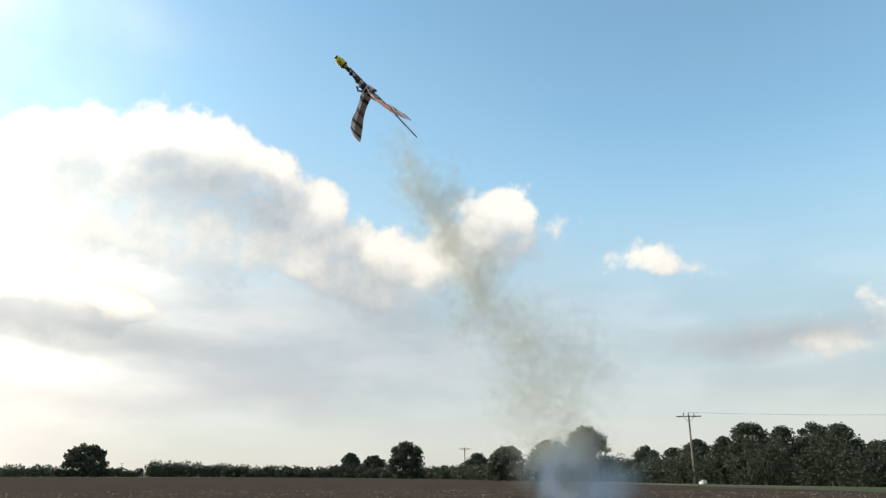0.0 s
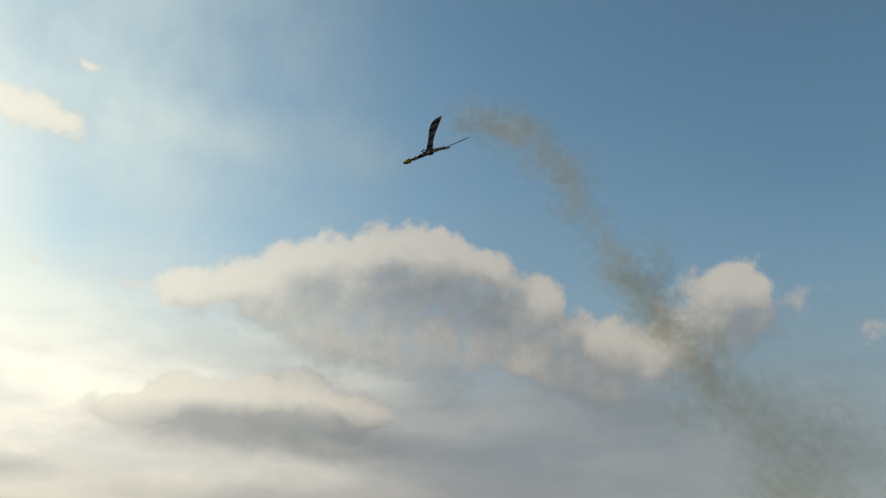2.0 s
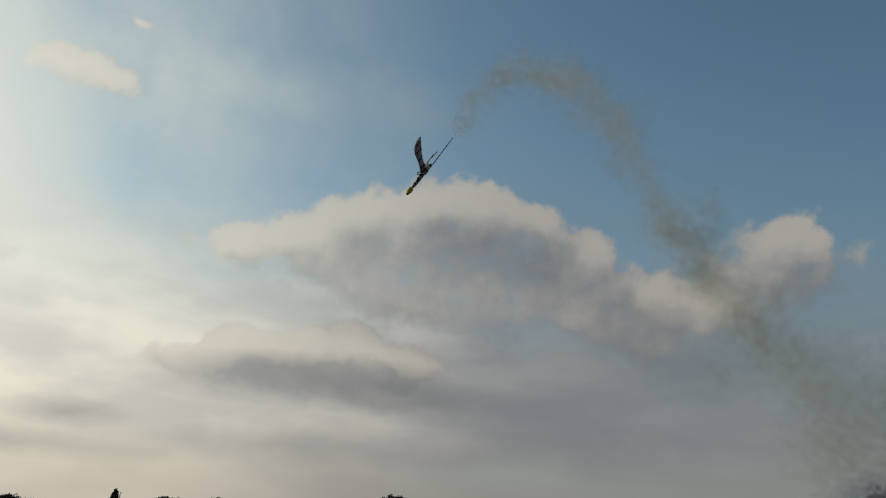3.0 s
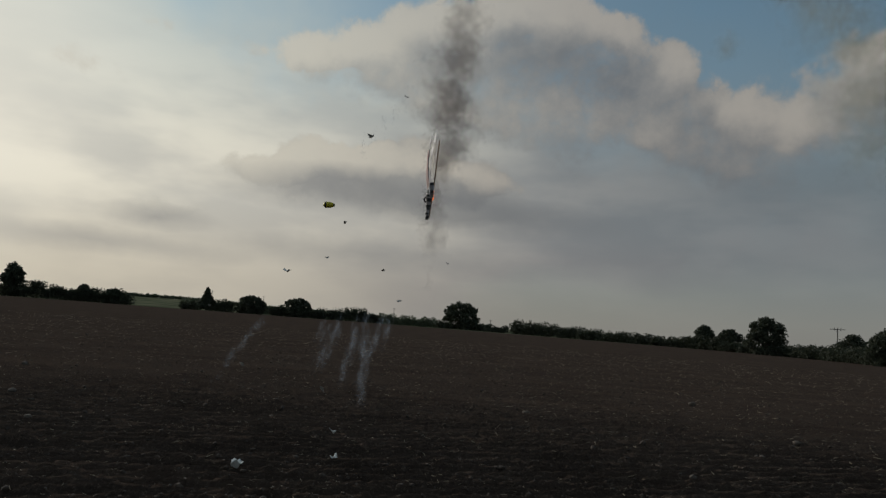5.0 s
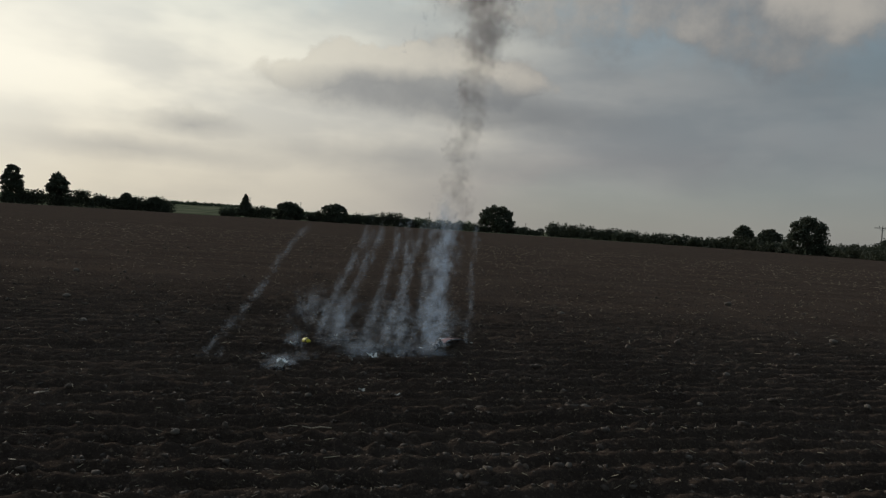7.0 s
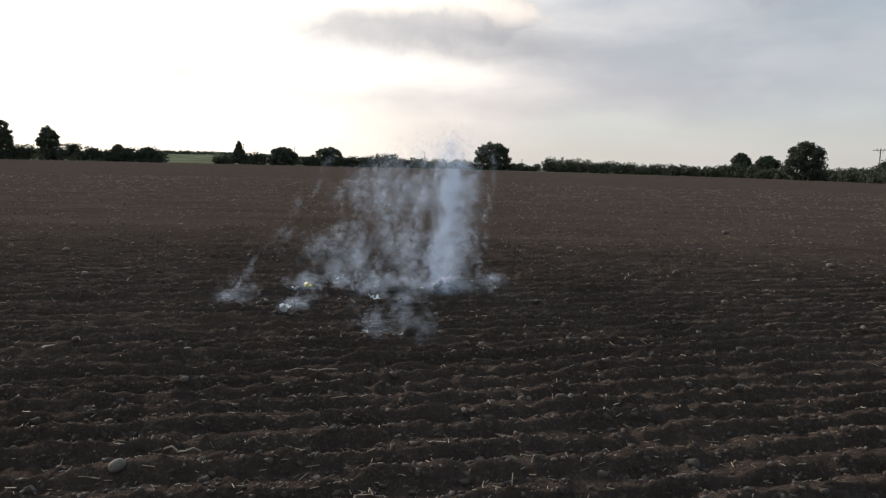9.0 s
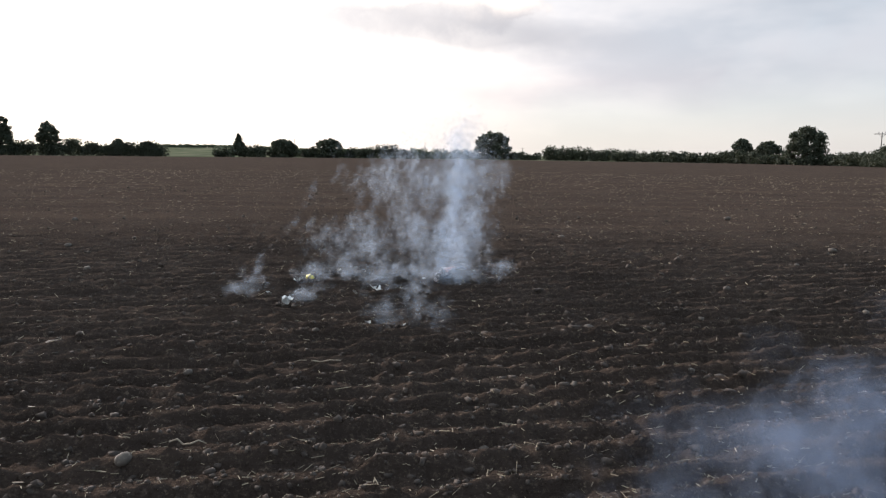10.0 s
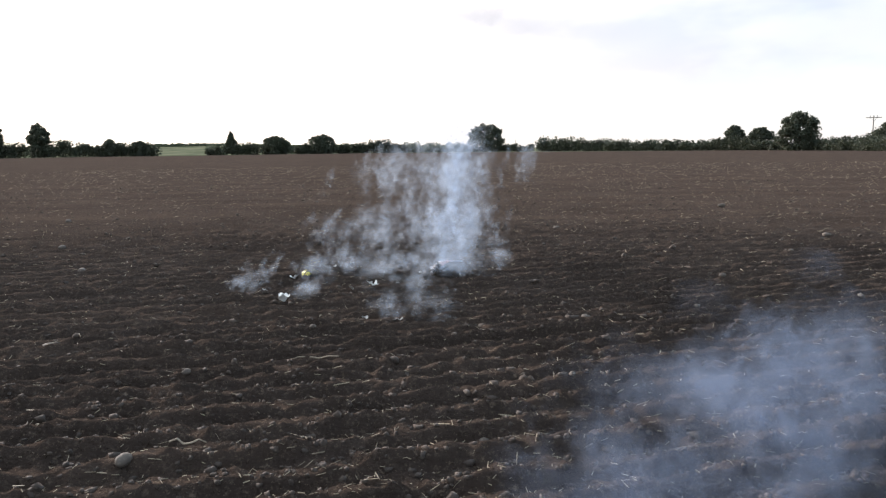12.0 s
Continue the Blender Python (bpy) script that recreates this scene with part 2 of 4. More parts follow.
def ground_material():
    """Bare tilled soil in the field; grass and crops beyond its edge."""
    m = bpy.data.materials.new("tilled_soil")
    m.use_nodes = True
    k = Nodes(m.node_tree)
    place = k.add("ShaderNodeTexCoord").outputs["Object"]
    turn = k.add("ShaderNodeMapping")
    k.join(place, turn.inputs[0])
    turn.inputs["Rotation"].default_value = (0, 0, radians(-13))
    turn.inputs["Scale"].default_value = (0.12, 1.0, 1.0)
    c = k.mix(k.ramp(k.noise(place, 0.35, 6.0, 0.6), 0.35, 0.7), (0.056, 0.042, 0.034), (0.078, 0.059, 0.048))
    c = k.mix(k.ramp(k.noise(turn.outputs[0], 0.8, 5.0, 0.6), 0.45, 0.72, 0.0, 0.65), c, (0.098, 0.07, 0.054))
    c = k.mix(k.ramp(k.noise(place, 26.0, 8.0, 0.8), 0.5, 0.66, 0.0, 0.7), c, (0.155, 0.118, 0.093))
    c = k.mix(k.ramp(k.noise(place, 60.0, 3.0, 0.7), 0.62, 0.68, 0.0, 0.5), c, (0.25, 0.19, 0.135))
    c = k.mix(k.ramp(k.noise(place, 13.0, 3.0, 0.8), 0.63, 0.69, 0.0, 0.4), c, (0.23, 0.175, 0.125))
    c = k.mix(k.ramp(k.noise(place, 34.0, 6.0, 0.8), 0.45, 0.36, 0.0, 0.5), c, (0.014, 0.010, 0.007))
    c = k.mix(k.ramp(k.noise(place, 9.0, 5.0, 0.7), 0.42, 0.25, 0.0, 0.6), c, (0.02, 0.014, 0.01))
    green = k.mix(k.ramp(k.noise(place, 0.02, 4.0), 0.4, 0.6), (0.085, 0.10, 0.06), (0.17, 0.17, 0.11))
    cut = k.add("ShaderNodeSeparateXYZ")
    k.join(place, cut.inputs[0])
    x, y = cut.outputs[0], cut.outputs[1]
    # the field ends at a bent hedge line
    one = k.math("SUBTRACT", y, k.math("MULTIPLY_ADD", x, 0.02, 292.0))
    two = k.math("ADD", k.math("MULTIPLY", x, 0.95), k.math("MULTIPLY", y, -0.26))
    edge = k.math("MAXIMUM", one, k.math("MULTIPLY", k.math("SUBTRACT", two, 52.0), 1.0))
    edge = k.math("MAXIMUM", edge, k.math("SUBTRACT", k.math("MULTIPLY_ADD", x, 0.62, k.math("MULTIPLY", y, 0.78)), 216.0))
    c = k.mix(k.ramp(edge, -1.0, 1.5), c, green)
    p = k.add("ShaderNodeBsdfPrincipled")
    k.join(c, p.inputs["Base Color"])
    p.inputs["Roughness"].default_value = 0.95
    p.inputs["Specular IOR Level"].default_value = 0.0
    h = k.add("ShaderNodeBump")
    h.inputs["Strength"].default_value, h.inputs["Distance"].default_value = 1.0, 0.03
    k.join(k.math("ADD", k.math("ADD", k.noise(place, 34.0, 7.0, 0.75), k.math("MULTIPLY", k.noise(place, 95.0, 3.0, 0.7), 0.5)), k.math("MULTIPLY", k.noise(turn.outputs[0], 9.0, 5.0, 0.7), 1.6)), h.inputs["Height"])
    k.join(h.outputs[0], p.inputs["Normal"])
    k.join(p.outputs[0], k.add("ShaderNodeOutputMaterial").inputs[0])
    return m


def striped_material(name, axis, spacing, one, two, three, share=0.5):
    """Hand-painted bands across a part."""
    m = bpy.data.materials.new(name)
    m.use_nodes = True
    k = Nodes(m.node_tree)
    place = k.add("ShaderNodeTexCoord").outputs["Object"]
    cut = k.add("ShaderNodeSeparateXYZ")
    k.join(place, cut.inputs[0])
    wob = k.math("MULTIPLY", k.noise(place, 14.0, 3.0), 0.03)
    v = k.math("FRACT", k.math("DIVIDE", k.math("ADD", k.math("ABSOLUTE", cut.outputs[axis]), wob), spacing))
    c = k.mix(k.ramp(v, share - 0.03, share + 0.03), one, two)
    c = k.mix(k.ramp(k.noise(place, 9.0, 5.0, 0.6), 0.5, 0.7, 0.0, 0.6), c, three)
    p = k.add("ShaderNodeBsdfPrincipled")
    k.join(c, p.inputs["Base Color"])
    p.inputs["Roughness"].default_value = 0.55
    k.join(p.outputs[0], k.add("ShaderNodeOutputMaterial").inputs[0])
    return m


SOIL = ground_material()
CLOD = material("soil_clod", (0.064, 0.048, 0.038), 0.95, [(12, 0.4, 0.7, (0.098, 0.074, 0.057), 0.8), (50, 0.5, 0.7, (0.02, 0.015, 0.01), 0.6)])
STRAW = material("dry_straw", (0.27, 0.215, 0.15), 0.7, [(2.0, 0.4, 0.6, (0.4, 0.33, 0.22), 0.8), (3.0, 0.5, 0.7, (0.16, 0.12, 0.08), 0.7)])
FLINT = material("field_stone", (0.105, 0.085, 0.068), 0.85, [(9, 0.4, 0.65, (0.09, 0.07, 0.055), 0.8), (40, 0.5, 0.7, (0.22, 0.185, 0.15), 0.5)], bump=0.4, bump_scale=30)
TWIG = material("dead_twig", (0.22, 0.17, 0.12), 0.8, [(20, 0.4, 0.6, (0.35, 0.29, 0.21), 0.7)])
BARK = material("bark", (0.07, 0.055, 0.042), 0.9, [(3, 0.4, 0.6, (0.13, 0.11, 0.09), 0.7)], bump=0.5, bump_scale=8)
LEAF = leaf_material("oak_leaf", (0.046, 0.056, 0.035), (0.078, 0.088, 0.053))
# leaf colour lightened to imitate distance haze
LEAF_HAZED = leaf_material("hazed_leaf", (0.09, 0.115, 0.07), (0.17, 0.19, 0.12))
POLE_WOOD = material("grey_pole_wood", (0.17, 0.15, 0.13), 0.85, [(4, 0.4, 0.6, (0.27, 0.25, 0.22), 0.7)])
METAL = material("galvanised_metal", (0.35, 0.36, 0.37), 0.5, [(5, 0.4, 0.6, (0.2, 0.2, 0.2), 0.6)], metal=0.7)
YELLOW = material("yellow_paint", (0.62, 0.52, 0.03), 0.45, [(18, 0.5, 0.7, (0.35, 0.36, 0.02), 0.6)])
BLACK = material("black_tape", (0.015, 0.015, 0.017), 0.5, [(20, 0.5, 0.7, (0.05, 0.05, 0.05), 0.6)])
CANE = material("bamboo_stick", (0.35, 0.2, 0.12), 0.6, [(10, 0.4, 0.6, (0.22, 0.11, 0.07), 0.8)])
ROSE = material("rose_strip", (0.5, 0.25, 0.23), 0.55, [(8, 0.4, 0.6, (0.5, 0.3, 0.27), 0.8)], through_light=0.25)
BANDED_BODY = striped_material("banded_body", 0, 0.12, (0.42, 0.38, 0.38), (0.03, 0.03, 0.035), (0.42, 0.38, 0.38), 0.6)
BANDED_WING = striped_material("banded_wing", 1, 0.17, (0.45, 0.44, 0.47), (0.04, 0.04, 0.045), (0.52, 0.48, 0.48), 0.68)
WHITE_PAPER = material("white_paper", (0.75, 0.75, 0.72), 0.8, [(14, 0.5, 0.7, (0.5, 0.48, 0.45), 0.6)])
PAPER = material("scorched_paper", (0.38, 0.37, 0.34), 0.8, [(14, 0.5, 0.7, (0.3, 0.28, 0.25), 0.8)])
CHAR = material("charred_card", (0.03, 0.028, 0.026), 0.8, [(25, 0.5, 0.7, (0.3, 0.29, 0.28), 0.8)])
FOIL = material("torn_foil", (0.7, 0.72, 0.75), 0.25, [(20, 0.5, 0.7, (0.2, 0.2, 0.2), 0.7)], metal=0.9)
SMOKE_BROWN = smoke_material("brown_smoke", (0.70, 0.69, 0.57), 0.988)
SMOKE_DARK = smoke_material("dark_smoke", (0.52, 0.47, 0.45), 0.978)
SMOKE_WHITE = smoke_material("white_smoke", (0.70, 0.80, 0.93), 0.975)
SMOKE_BLUE = smoke_material("blue_smoke", (0.38, 0.47, 0.64), 0.988)
SMOKE_LAUNCH = smoke_material("launch_smoke", (0.46, 0.60, 0.76), 0.988)
FLAME = glow_material("flame", (1.0, 0.20, 0.03), 1.5)
SPARK = glow_material("spark", (1.0, 0.4, 0.12), 2.2)


# ---- builders ----


def mesh_of(name, verts, faces, mat, smooth=False):
    me = bpy.data.meshes.new(name)
    me.from_pydata([tuple(v) for v in verts], [], [tuple(f) for f in faces])
    me.materials.append(mat)
    if smooth:
        me.polygons.foreach_set("use_smooth", [True] * len(me.polygons))
    me.update()
    return me


def mesh_fast(name, verts, tris, mat, smooth=False):
    """A mesh from numpy arrays of places and of equal-sided faces."""
    me = bpy.data.meshes.new(name)
    n, k = tris.shape
    me.vertices.add(len(verts)), me.loops.add(n * k), me.polygons.add(n)
    me.vertices.foreach_set("co", np.ascontiguousarray(verts, dtype=np.float32).ravel())
    me.loops.foreach_set("vertex_index", np.ascontiguousarray(tris, dtype=np.int32).ravel())
    me.polygons.foreach_set("loop_start", np.arange(n, dtype=np.int32) * k)
    me.materials.append(mat)
    if smooth:
        me.polygons.foreach_set("use_smooth", np.ones(n, dtype=bool))
    me.update(calc_edges=True)
    return me


def part(name, bm, mat, parent, label=""):
    """Links a bmesh as one mesh object under a thing or a part."""
    me = bpy.data.meshes.new(name)
    bm.to_mesh(me)
    bm.free()
    me.materials.append(mat)
    ob = new(name, me)
    ob.parent = parent
    return tagged(ob, label)


def part_mesh(name, me, parent, label=""):
    ob = new(name, me)
    ob.parent = parent
    return tagged(ob, label)


def tube(bm, points, radii, sides=8):
    """A closed tapered tube along a line of places."""
    rings = []
    pts = [Vector(p) for p in points]
    for i, p in enumerate(pts):
        way = (pts[min(i + 1, len(pts) - 1)] - pts[max(i - 1, 0)]).normalized()
        side = way.orthogonal().normalized() if abs(way.z) > 0.9 else way.cross(Vector((0, 0, 1))).normalized()
        up = side.cross(way)
        rings.append([bm.verts.new(p + radii[i] * (math.cos(a) * side + math.sin(a) * up)) for a in [2 * math.pi * j / sides for j in range(sides)]])
    for a, b in zip(rings, rings[1:]):
        for j in range(sides):
            bm.faces.new((a[j], a[(j + 1) % sides], b[(j + 1) % sides], b[j]))
    bm.faces.new(rings[0][::-1]), bm.faces.new(rings[-1])
    return bm


def lump(rng, size, flat=0.6, cuts=2, rough=0.25):
    """A rounded uneven stone or clod."""
    bm = bmesh.new()
    bmesh.ops.create_icosphere(bm, subdivisions=cuts, radius=1.0)
    off = Vector(rng.uniform(-50, 50, 3))
    for v in bm.verts:
        n = noise.noise(v.co * 1.3 + off) + 0.4 * noise.noise(v.co * 3.1 + off)
        v.co *= 1 + rough * n * 1.6
        v.co = Vector((v.co.x, v.co.y * 0.75, v.co.z * flat)) * size
    return bm


# ---- ground ----
FURROW = radians(13)
TABLE = np.random.RandomState(5).rand(256, 256)


def value_noise(x, y):
    xi, yi = np.floor(x).astype(int), np.floor(y).astype(int)
    u, v = x - xi, y - yi
    u, v = u * u * (3 - 2 * u), v * v * (3 - 2 * v)
    t = lambda a, b: TABLE[a & 255, b & 255]
    return (t(xi, yi) * (1 - u) + t(xi + 1, yi) * u) * (1 - v) + (t(xi, yi + 1) * (1 - u) + t(xi + 1, yi + 1) * u) * v - 0.5


def ground_height(x, y):
    """Furrows and clods close by, gentle land far off, a dip and a green hill beyond the hedges."""
    x, y = np.asarray(x, float), np.asarray(y, float)
    r = np.hypot(x, y)
    along, across = x * math.cos(FURROW) + y * math.sin(FURROW), -x * math.sin(FURROW) + y * math.cos(FURROW)
    across = across + 0.30 * value_noise(along * 0.2, across * 0.4) + 0.06 * value_noise(along * 1.3 + 9, across * 1.2)
    strong = 0.55 + 0.75 * np.clip(value_noise(along * 0.09 + 31, across * 0.5) + 0.55, 0, 1)
    # ridges with a steep near face, crumbled tops and uneven height
    wave = (across / 0.29) % 1.0
    wave = np.where(wave < 0.26, wave / 0.26, (1 - wave) / 0.74)
    crumbs = np.clip(value_noise(along * 4.2 + 17, across * 5.0) + 0.35, 0, 1)
    z = 0.118 * strong * (wave - 0.5) * (0.55 + 0.85 * crumbs)
    z += 0.035 * value_noise(along * 1.1, across * 4.2) + 0.05 * value_noise(along * 3.1 + 4, across * 7.7)
    wide = np.abs(((across / 3.1 + 0.16) % 1.0) - 0.5) * 2
    z -= 0.09 * np.clip((wide - 0.9) / 0.1, 0, 1)
    z += 0.035 * value_noise(x * 11 + 7, y * 11) + 0.036 * value_noise(x * 21, y * 21 + 3) + 0.022 * value_noise(x * 37 + 5, y * 37)
    z += 0.05 * np.clip(value_noise(x * 8.1 + 40, y * 8.1 + 11) - 0.18, 0, 1) * 2
    z *= np.clip(1.32 - r / 17, 0.3, 1) * np.clip(1.6 - r / 100, 0.2, 1)
    far = np.clip((r - 300) / 330, 0, 1)
    hill = np.clip((r - 700) / 900, 0, 1)
    az = np.degrees(np.arctan2(x, np.maximum(y, 1e-6)))
    left = np.clip((8 - az) / 14, 0, 1) * (y > 0)
    z = z - 5.0 * far * left + 17.0 * left * hill * hill * (3 - 2 * hill) + 1.5 * value_noise(x * 0.004 + 5, y * 0.004) * far
    return z


def spread(lo, hi, fine, reach, grow, calm=60.0):
    """Places along one side: even between lo and hi, then ever wider apart."""
    out = list(np.arange(lo, hi + fine / 2, fine))
    for sign in (1, -1):
        v, step, run = (out[-1] if sign > 0 else out[0]), fine, []
        while abs(v) < reach:
            step *= grow if abs(v) < calm and not (sign < 0 and lo > 0) else 1.12
            v += sign * step
            run.append(v)
        out = out + run if sign > 0 else run[::-1] + out
    return np.array(out)


def build_ground():
    xs, ys = spread(-5.0, 5.0, 0.032, 3800, 1.02), spread(2.6, 9.0, 0.022, 3800, 1.009)
    gx, gy = np.meshgrid(xs, ys)
    verts = np.stack([gx, gy, ground_height(gx, gy)], -1).reshape(-1, 3)
    nx, ny = len(xs), len(ys)
    i = (np.arange(ny - 1)[:, None] * nx + np.arange(nx - 1)[None]).reshape(-1)
    quads = np.stack([i, i + 1, i + nx + 1, i + nx], 1)
    me = mesh_fast("ground", verts, quads, SOIL)
    tagged(new("ground", me), "dark brown tilled soil with furrows, clods and straw", "field", kind="structure")


build_ground()


def on_ground(x, y, lift=0.0):
    return Vector((x, y, float(ground_height(x, y)) + lift))


def build_straw():
    """Loose straw bits lying on the soil, ever sparser with distance."""
    rng = np.random.RandomState(11)
    verts, faces = [], []
    n = 17000
    r = 2.6 + 70 * rng.rand(n) ** 1.8
    a = np.radians(rng.uniform(-62, 75, n))
    x, y = r * np.sin(a), r * np.cos(a)
    keep = value_noise(x * 0.5 + 3, y * 0.9 + 8) + 0.35 * rng.rand(n) > -0.12
    x, y, r = x[keep], y[keep], r[keep]
    z = ground_height(x, y)
    for px, py, pz, pr in zip(x, y, z, r):
        size = rng.uniform(0.012, 0.05) * (1.9 if rng.rand() < 0.1 else 1.0) * (1 + pr / 22)
        w = rng.uniform(0.001, 0.0025) * (1 + pr / 14)
        t, lift = rng.uniform(0, math.pi), rng.normal() * 0.22
        d = np.array([math.cos(t) * math.cos(lift), math.sin(t) * math.cos(lift), math.sin(lift)]) * size / 2
        s = np.array([-math.sin(t), math.cos(t), 0]) * w
        u = np.array([0, 0, w * 1.4])
        c = np.array([px, py, pz + w + abs(d[2]) * 0.8])
        k = len(verts)
        verts += [c - d - s, c - d + s, c - d + u, c + d - s, c + d + s, c + d + u]
        faces += [(k, k + 1, k + 4), (k, k + 4, k + 3), (k + 1, k + 2, k + 5), (k + 1, k + 5, k + 4), (k + 2, k, k + 3), (k + 2, k + 3, k + 5)]
    me = mesh_fast("straw", np.array(verts), np.array(faces), STRAW)
    tagged(new("straw", me), "pale dry straw bits scattered on the soil", "straw", kind="stuff")


def build_clods():
    rng = np.random.RandomState(12)
    shapes = []
    for i in range(6):
        bm = lump(rng, 1.0, 0.75, 1, 0.7)
        bm.verts.index_update()
        shapes.append((np.array([v.co[:] for v in bm.verts]), np.array([[v.index for v in f.verts] for f in bm.faces])))
        bm.free()
    verts, faces, k = [], [], 0
    for i in range(13000):
        r, a = 2.6 + 34 * rng.rand() ** 1.6, radians(rng.uniform(-50, 50))
        x, y = r * math.sin(a), r * math.cos(a)
        pick = rng.rand()
        s = rng.uniform(0.008, 0.02) if pick < 0.9 else rng.uniform(0.02, 0.032) if pick < 0.99 else rng.uniform(0.032, 0.045)
        s *= 1 + r / 60
        v, f = shapes[rng.randint(6)]
        t = rng.uniform(0, 6.28)
        q = v * s * rng.uniform(0.8, 1.25, 3)
        q = np.stack([q[:, 0] * math.cos(t) - q[:, 1] * math.sin(t), q[:, 0] * math.sin(t) + q[:, 1] * math.cos(t), q[:, 2]], 1)
        verts.append(q + [x, y, float(ground_height(x, y)) + s * 0.05])
        faces.append(f + k)
        k += len(v)
    me = mesh_fast("soil_clods", np.concatenate(verts), np.concatenate(faces), CLOD)
    tagged(new("soil_clods", me), "crumbly dark soil clods lying between the furrows", "soil", kind="stuff")


build_straw()
build_clods()

# x, y, half size: single stones that stand out on the field
STONES = [
    (-3.42, 5.98, 0.058), (-1.70, 3.56, 0.055), (1.38, 6.84, 0.06), (0.15, 8.0, 0.055), (0.22, 3.94, 0.038), (-1.9, 5.05, 0.035), (-5.0, 9.7, 0.06),
    (2.6, 7.2, 0.04), (3.4, 8.6, 0.05), (4.4, 7.4, 0.045), (-4.6, 6.9, 0.045), (-2.2, 11.6, 0.06), (5.4, 11.0, 0.06), (6.8, 12.6, 0.07), (-6.6, 12.2, 0.07),
    (-0.5, 4.6, 0.025), (0.9, 4.9, 0.03), (-2.7, 4.4, 0.03), (1.9, 5.4, 0.03), (-1.2, 6.3, 0.03), (2.3, 14.5, 0.08), (-9.0, 17.0, 0.09), (7.4, 19.0, 0.09)]


def build_stones():
    rng = np.random.RandomState(3)
    for x, y, s in STONES:
        bm = lump(rng, s, 0.62, 2, 0.2)
        for f in bm.faces:
            f.smooth = True
        me = bpy.data.meshes.new("field_stone")
        bm.to_mesh(me)
        bm.free()
        me.materials.append(FLINT)
        ob = new("field_stone", me)
        ob.matrix_basis = Matrix.Translation(on_ground(x, y, s * 0.28)) @ pose(0, 0, 0, 0, 0, float(rng.uniform(0, 360)))
        tagged(ob, "rounded pale grey stone half sunk in tilled soil", "stone", "stones on the field")
    for x, y, size, t in [(-1.05, 5.5, 0.42, 172), (-1.45, 3.8, 0.2, 8), (-1.2, 7.0, 0.2, 60), (3.0, 4.2, 0.16, 120), (1.15, 4.75, 0.14, 30)]:
        bm = bmesh.new()
        pts = [Vector((size * (i / 5 - 0.5), 0.02 * math.sin(i * 1.7), 0.012 * math.sin(i * 2.1))) for i in range(6)]
        tube(bm, pts, [0.005, 0.006, 0.006, 0.005, 0.004, 0.003], 6)
        me = bpy.data.meshes.new("twig")
        bm.to_mesh(me)
        bm.free()
        me.materials.append(TWIG)
        ob = new("twig", me)
        ob.matrix_basis = Matrix.Translation(on_ground(x, y, 0.03)) @ pose(0, 0, 0, 0, 4, t)
        tagged(ob, "dry bent maize stalk lying on the soil", "stalk", "stalks on the field")


build_stones()

# ---- trees and hedges ----


def leaf_cloud(rng, lobes, count, size):
    """Small bent leaf clumps strewn through the outer part of uneven lobes: centre, radii."""
    vol = np.array([abs(l[3] * l[4] * l[5]) ** 0.75 for l in lobes])
    which = rng.choice(len(lobes), count, p=vol / vol.sum())
    L = np.array(lobes)[which]
    d = rng.normal(size=(count, 3))
    d /= np.linalg.norm(d, axis=1)[:, None]
    rad = (0.25 + 0.8 * rng.rand(count) ** 0.6) * (0.86 + 0.3 * rng.rand(count))
    c = L[:, :3] + d * L[:, 3:] * rad[:, None]
    c[:, 2] = np.maximum(c[:, 2], 0.15)
    a, b = rng.normal(size=(count, 3)), rng.normal(size=(count, 3))
    a /= np.linalg.norm(a, axis=1)[:, None]
    b = np.cross(a, b)
    b /= np.linalg.norm(b, axis=1)[:, None]
    n = np.cross(a, b)
    s = (size * rng.uniform(0.6, 1.4, count))[:, None]
    verts = np.stack([c - a * s, c + b * s * 0.7 + n * s * 0.3, c + a * s, c - b * s * 0.7 + n * s * 0.3], 1).reshape(-1, 3)
    k = np.arange(count)[:, None] * 4
    faces = np.concatenate([k + [0, 1, 2], k + [0, 2, 3]], 0)
    return verts, faces


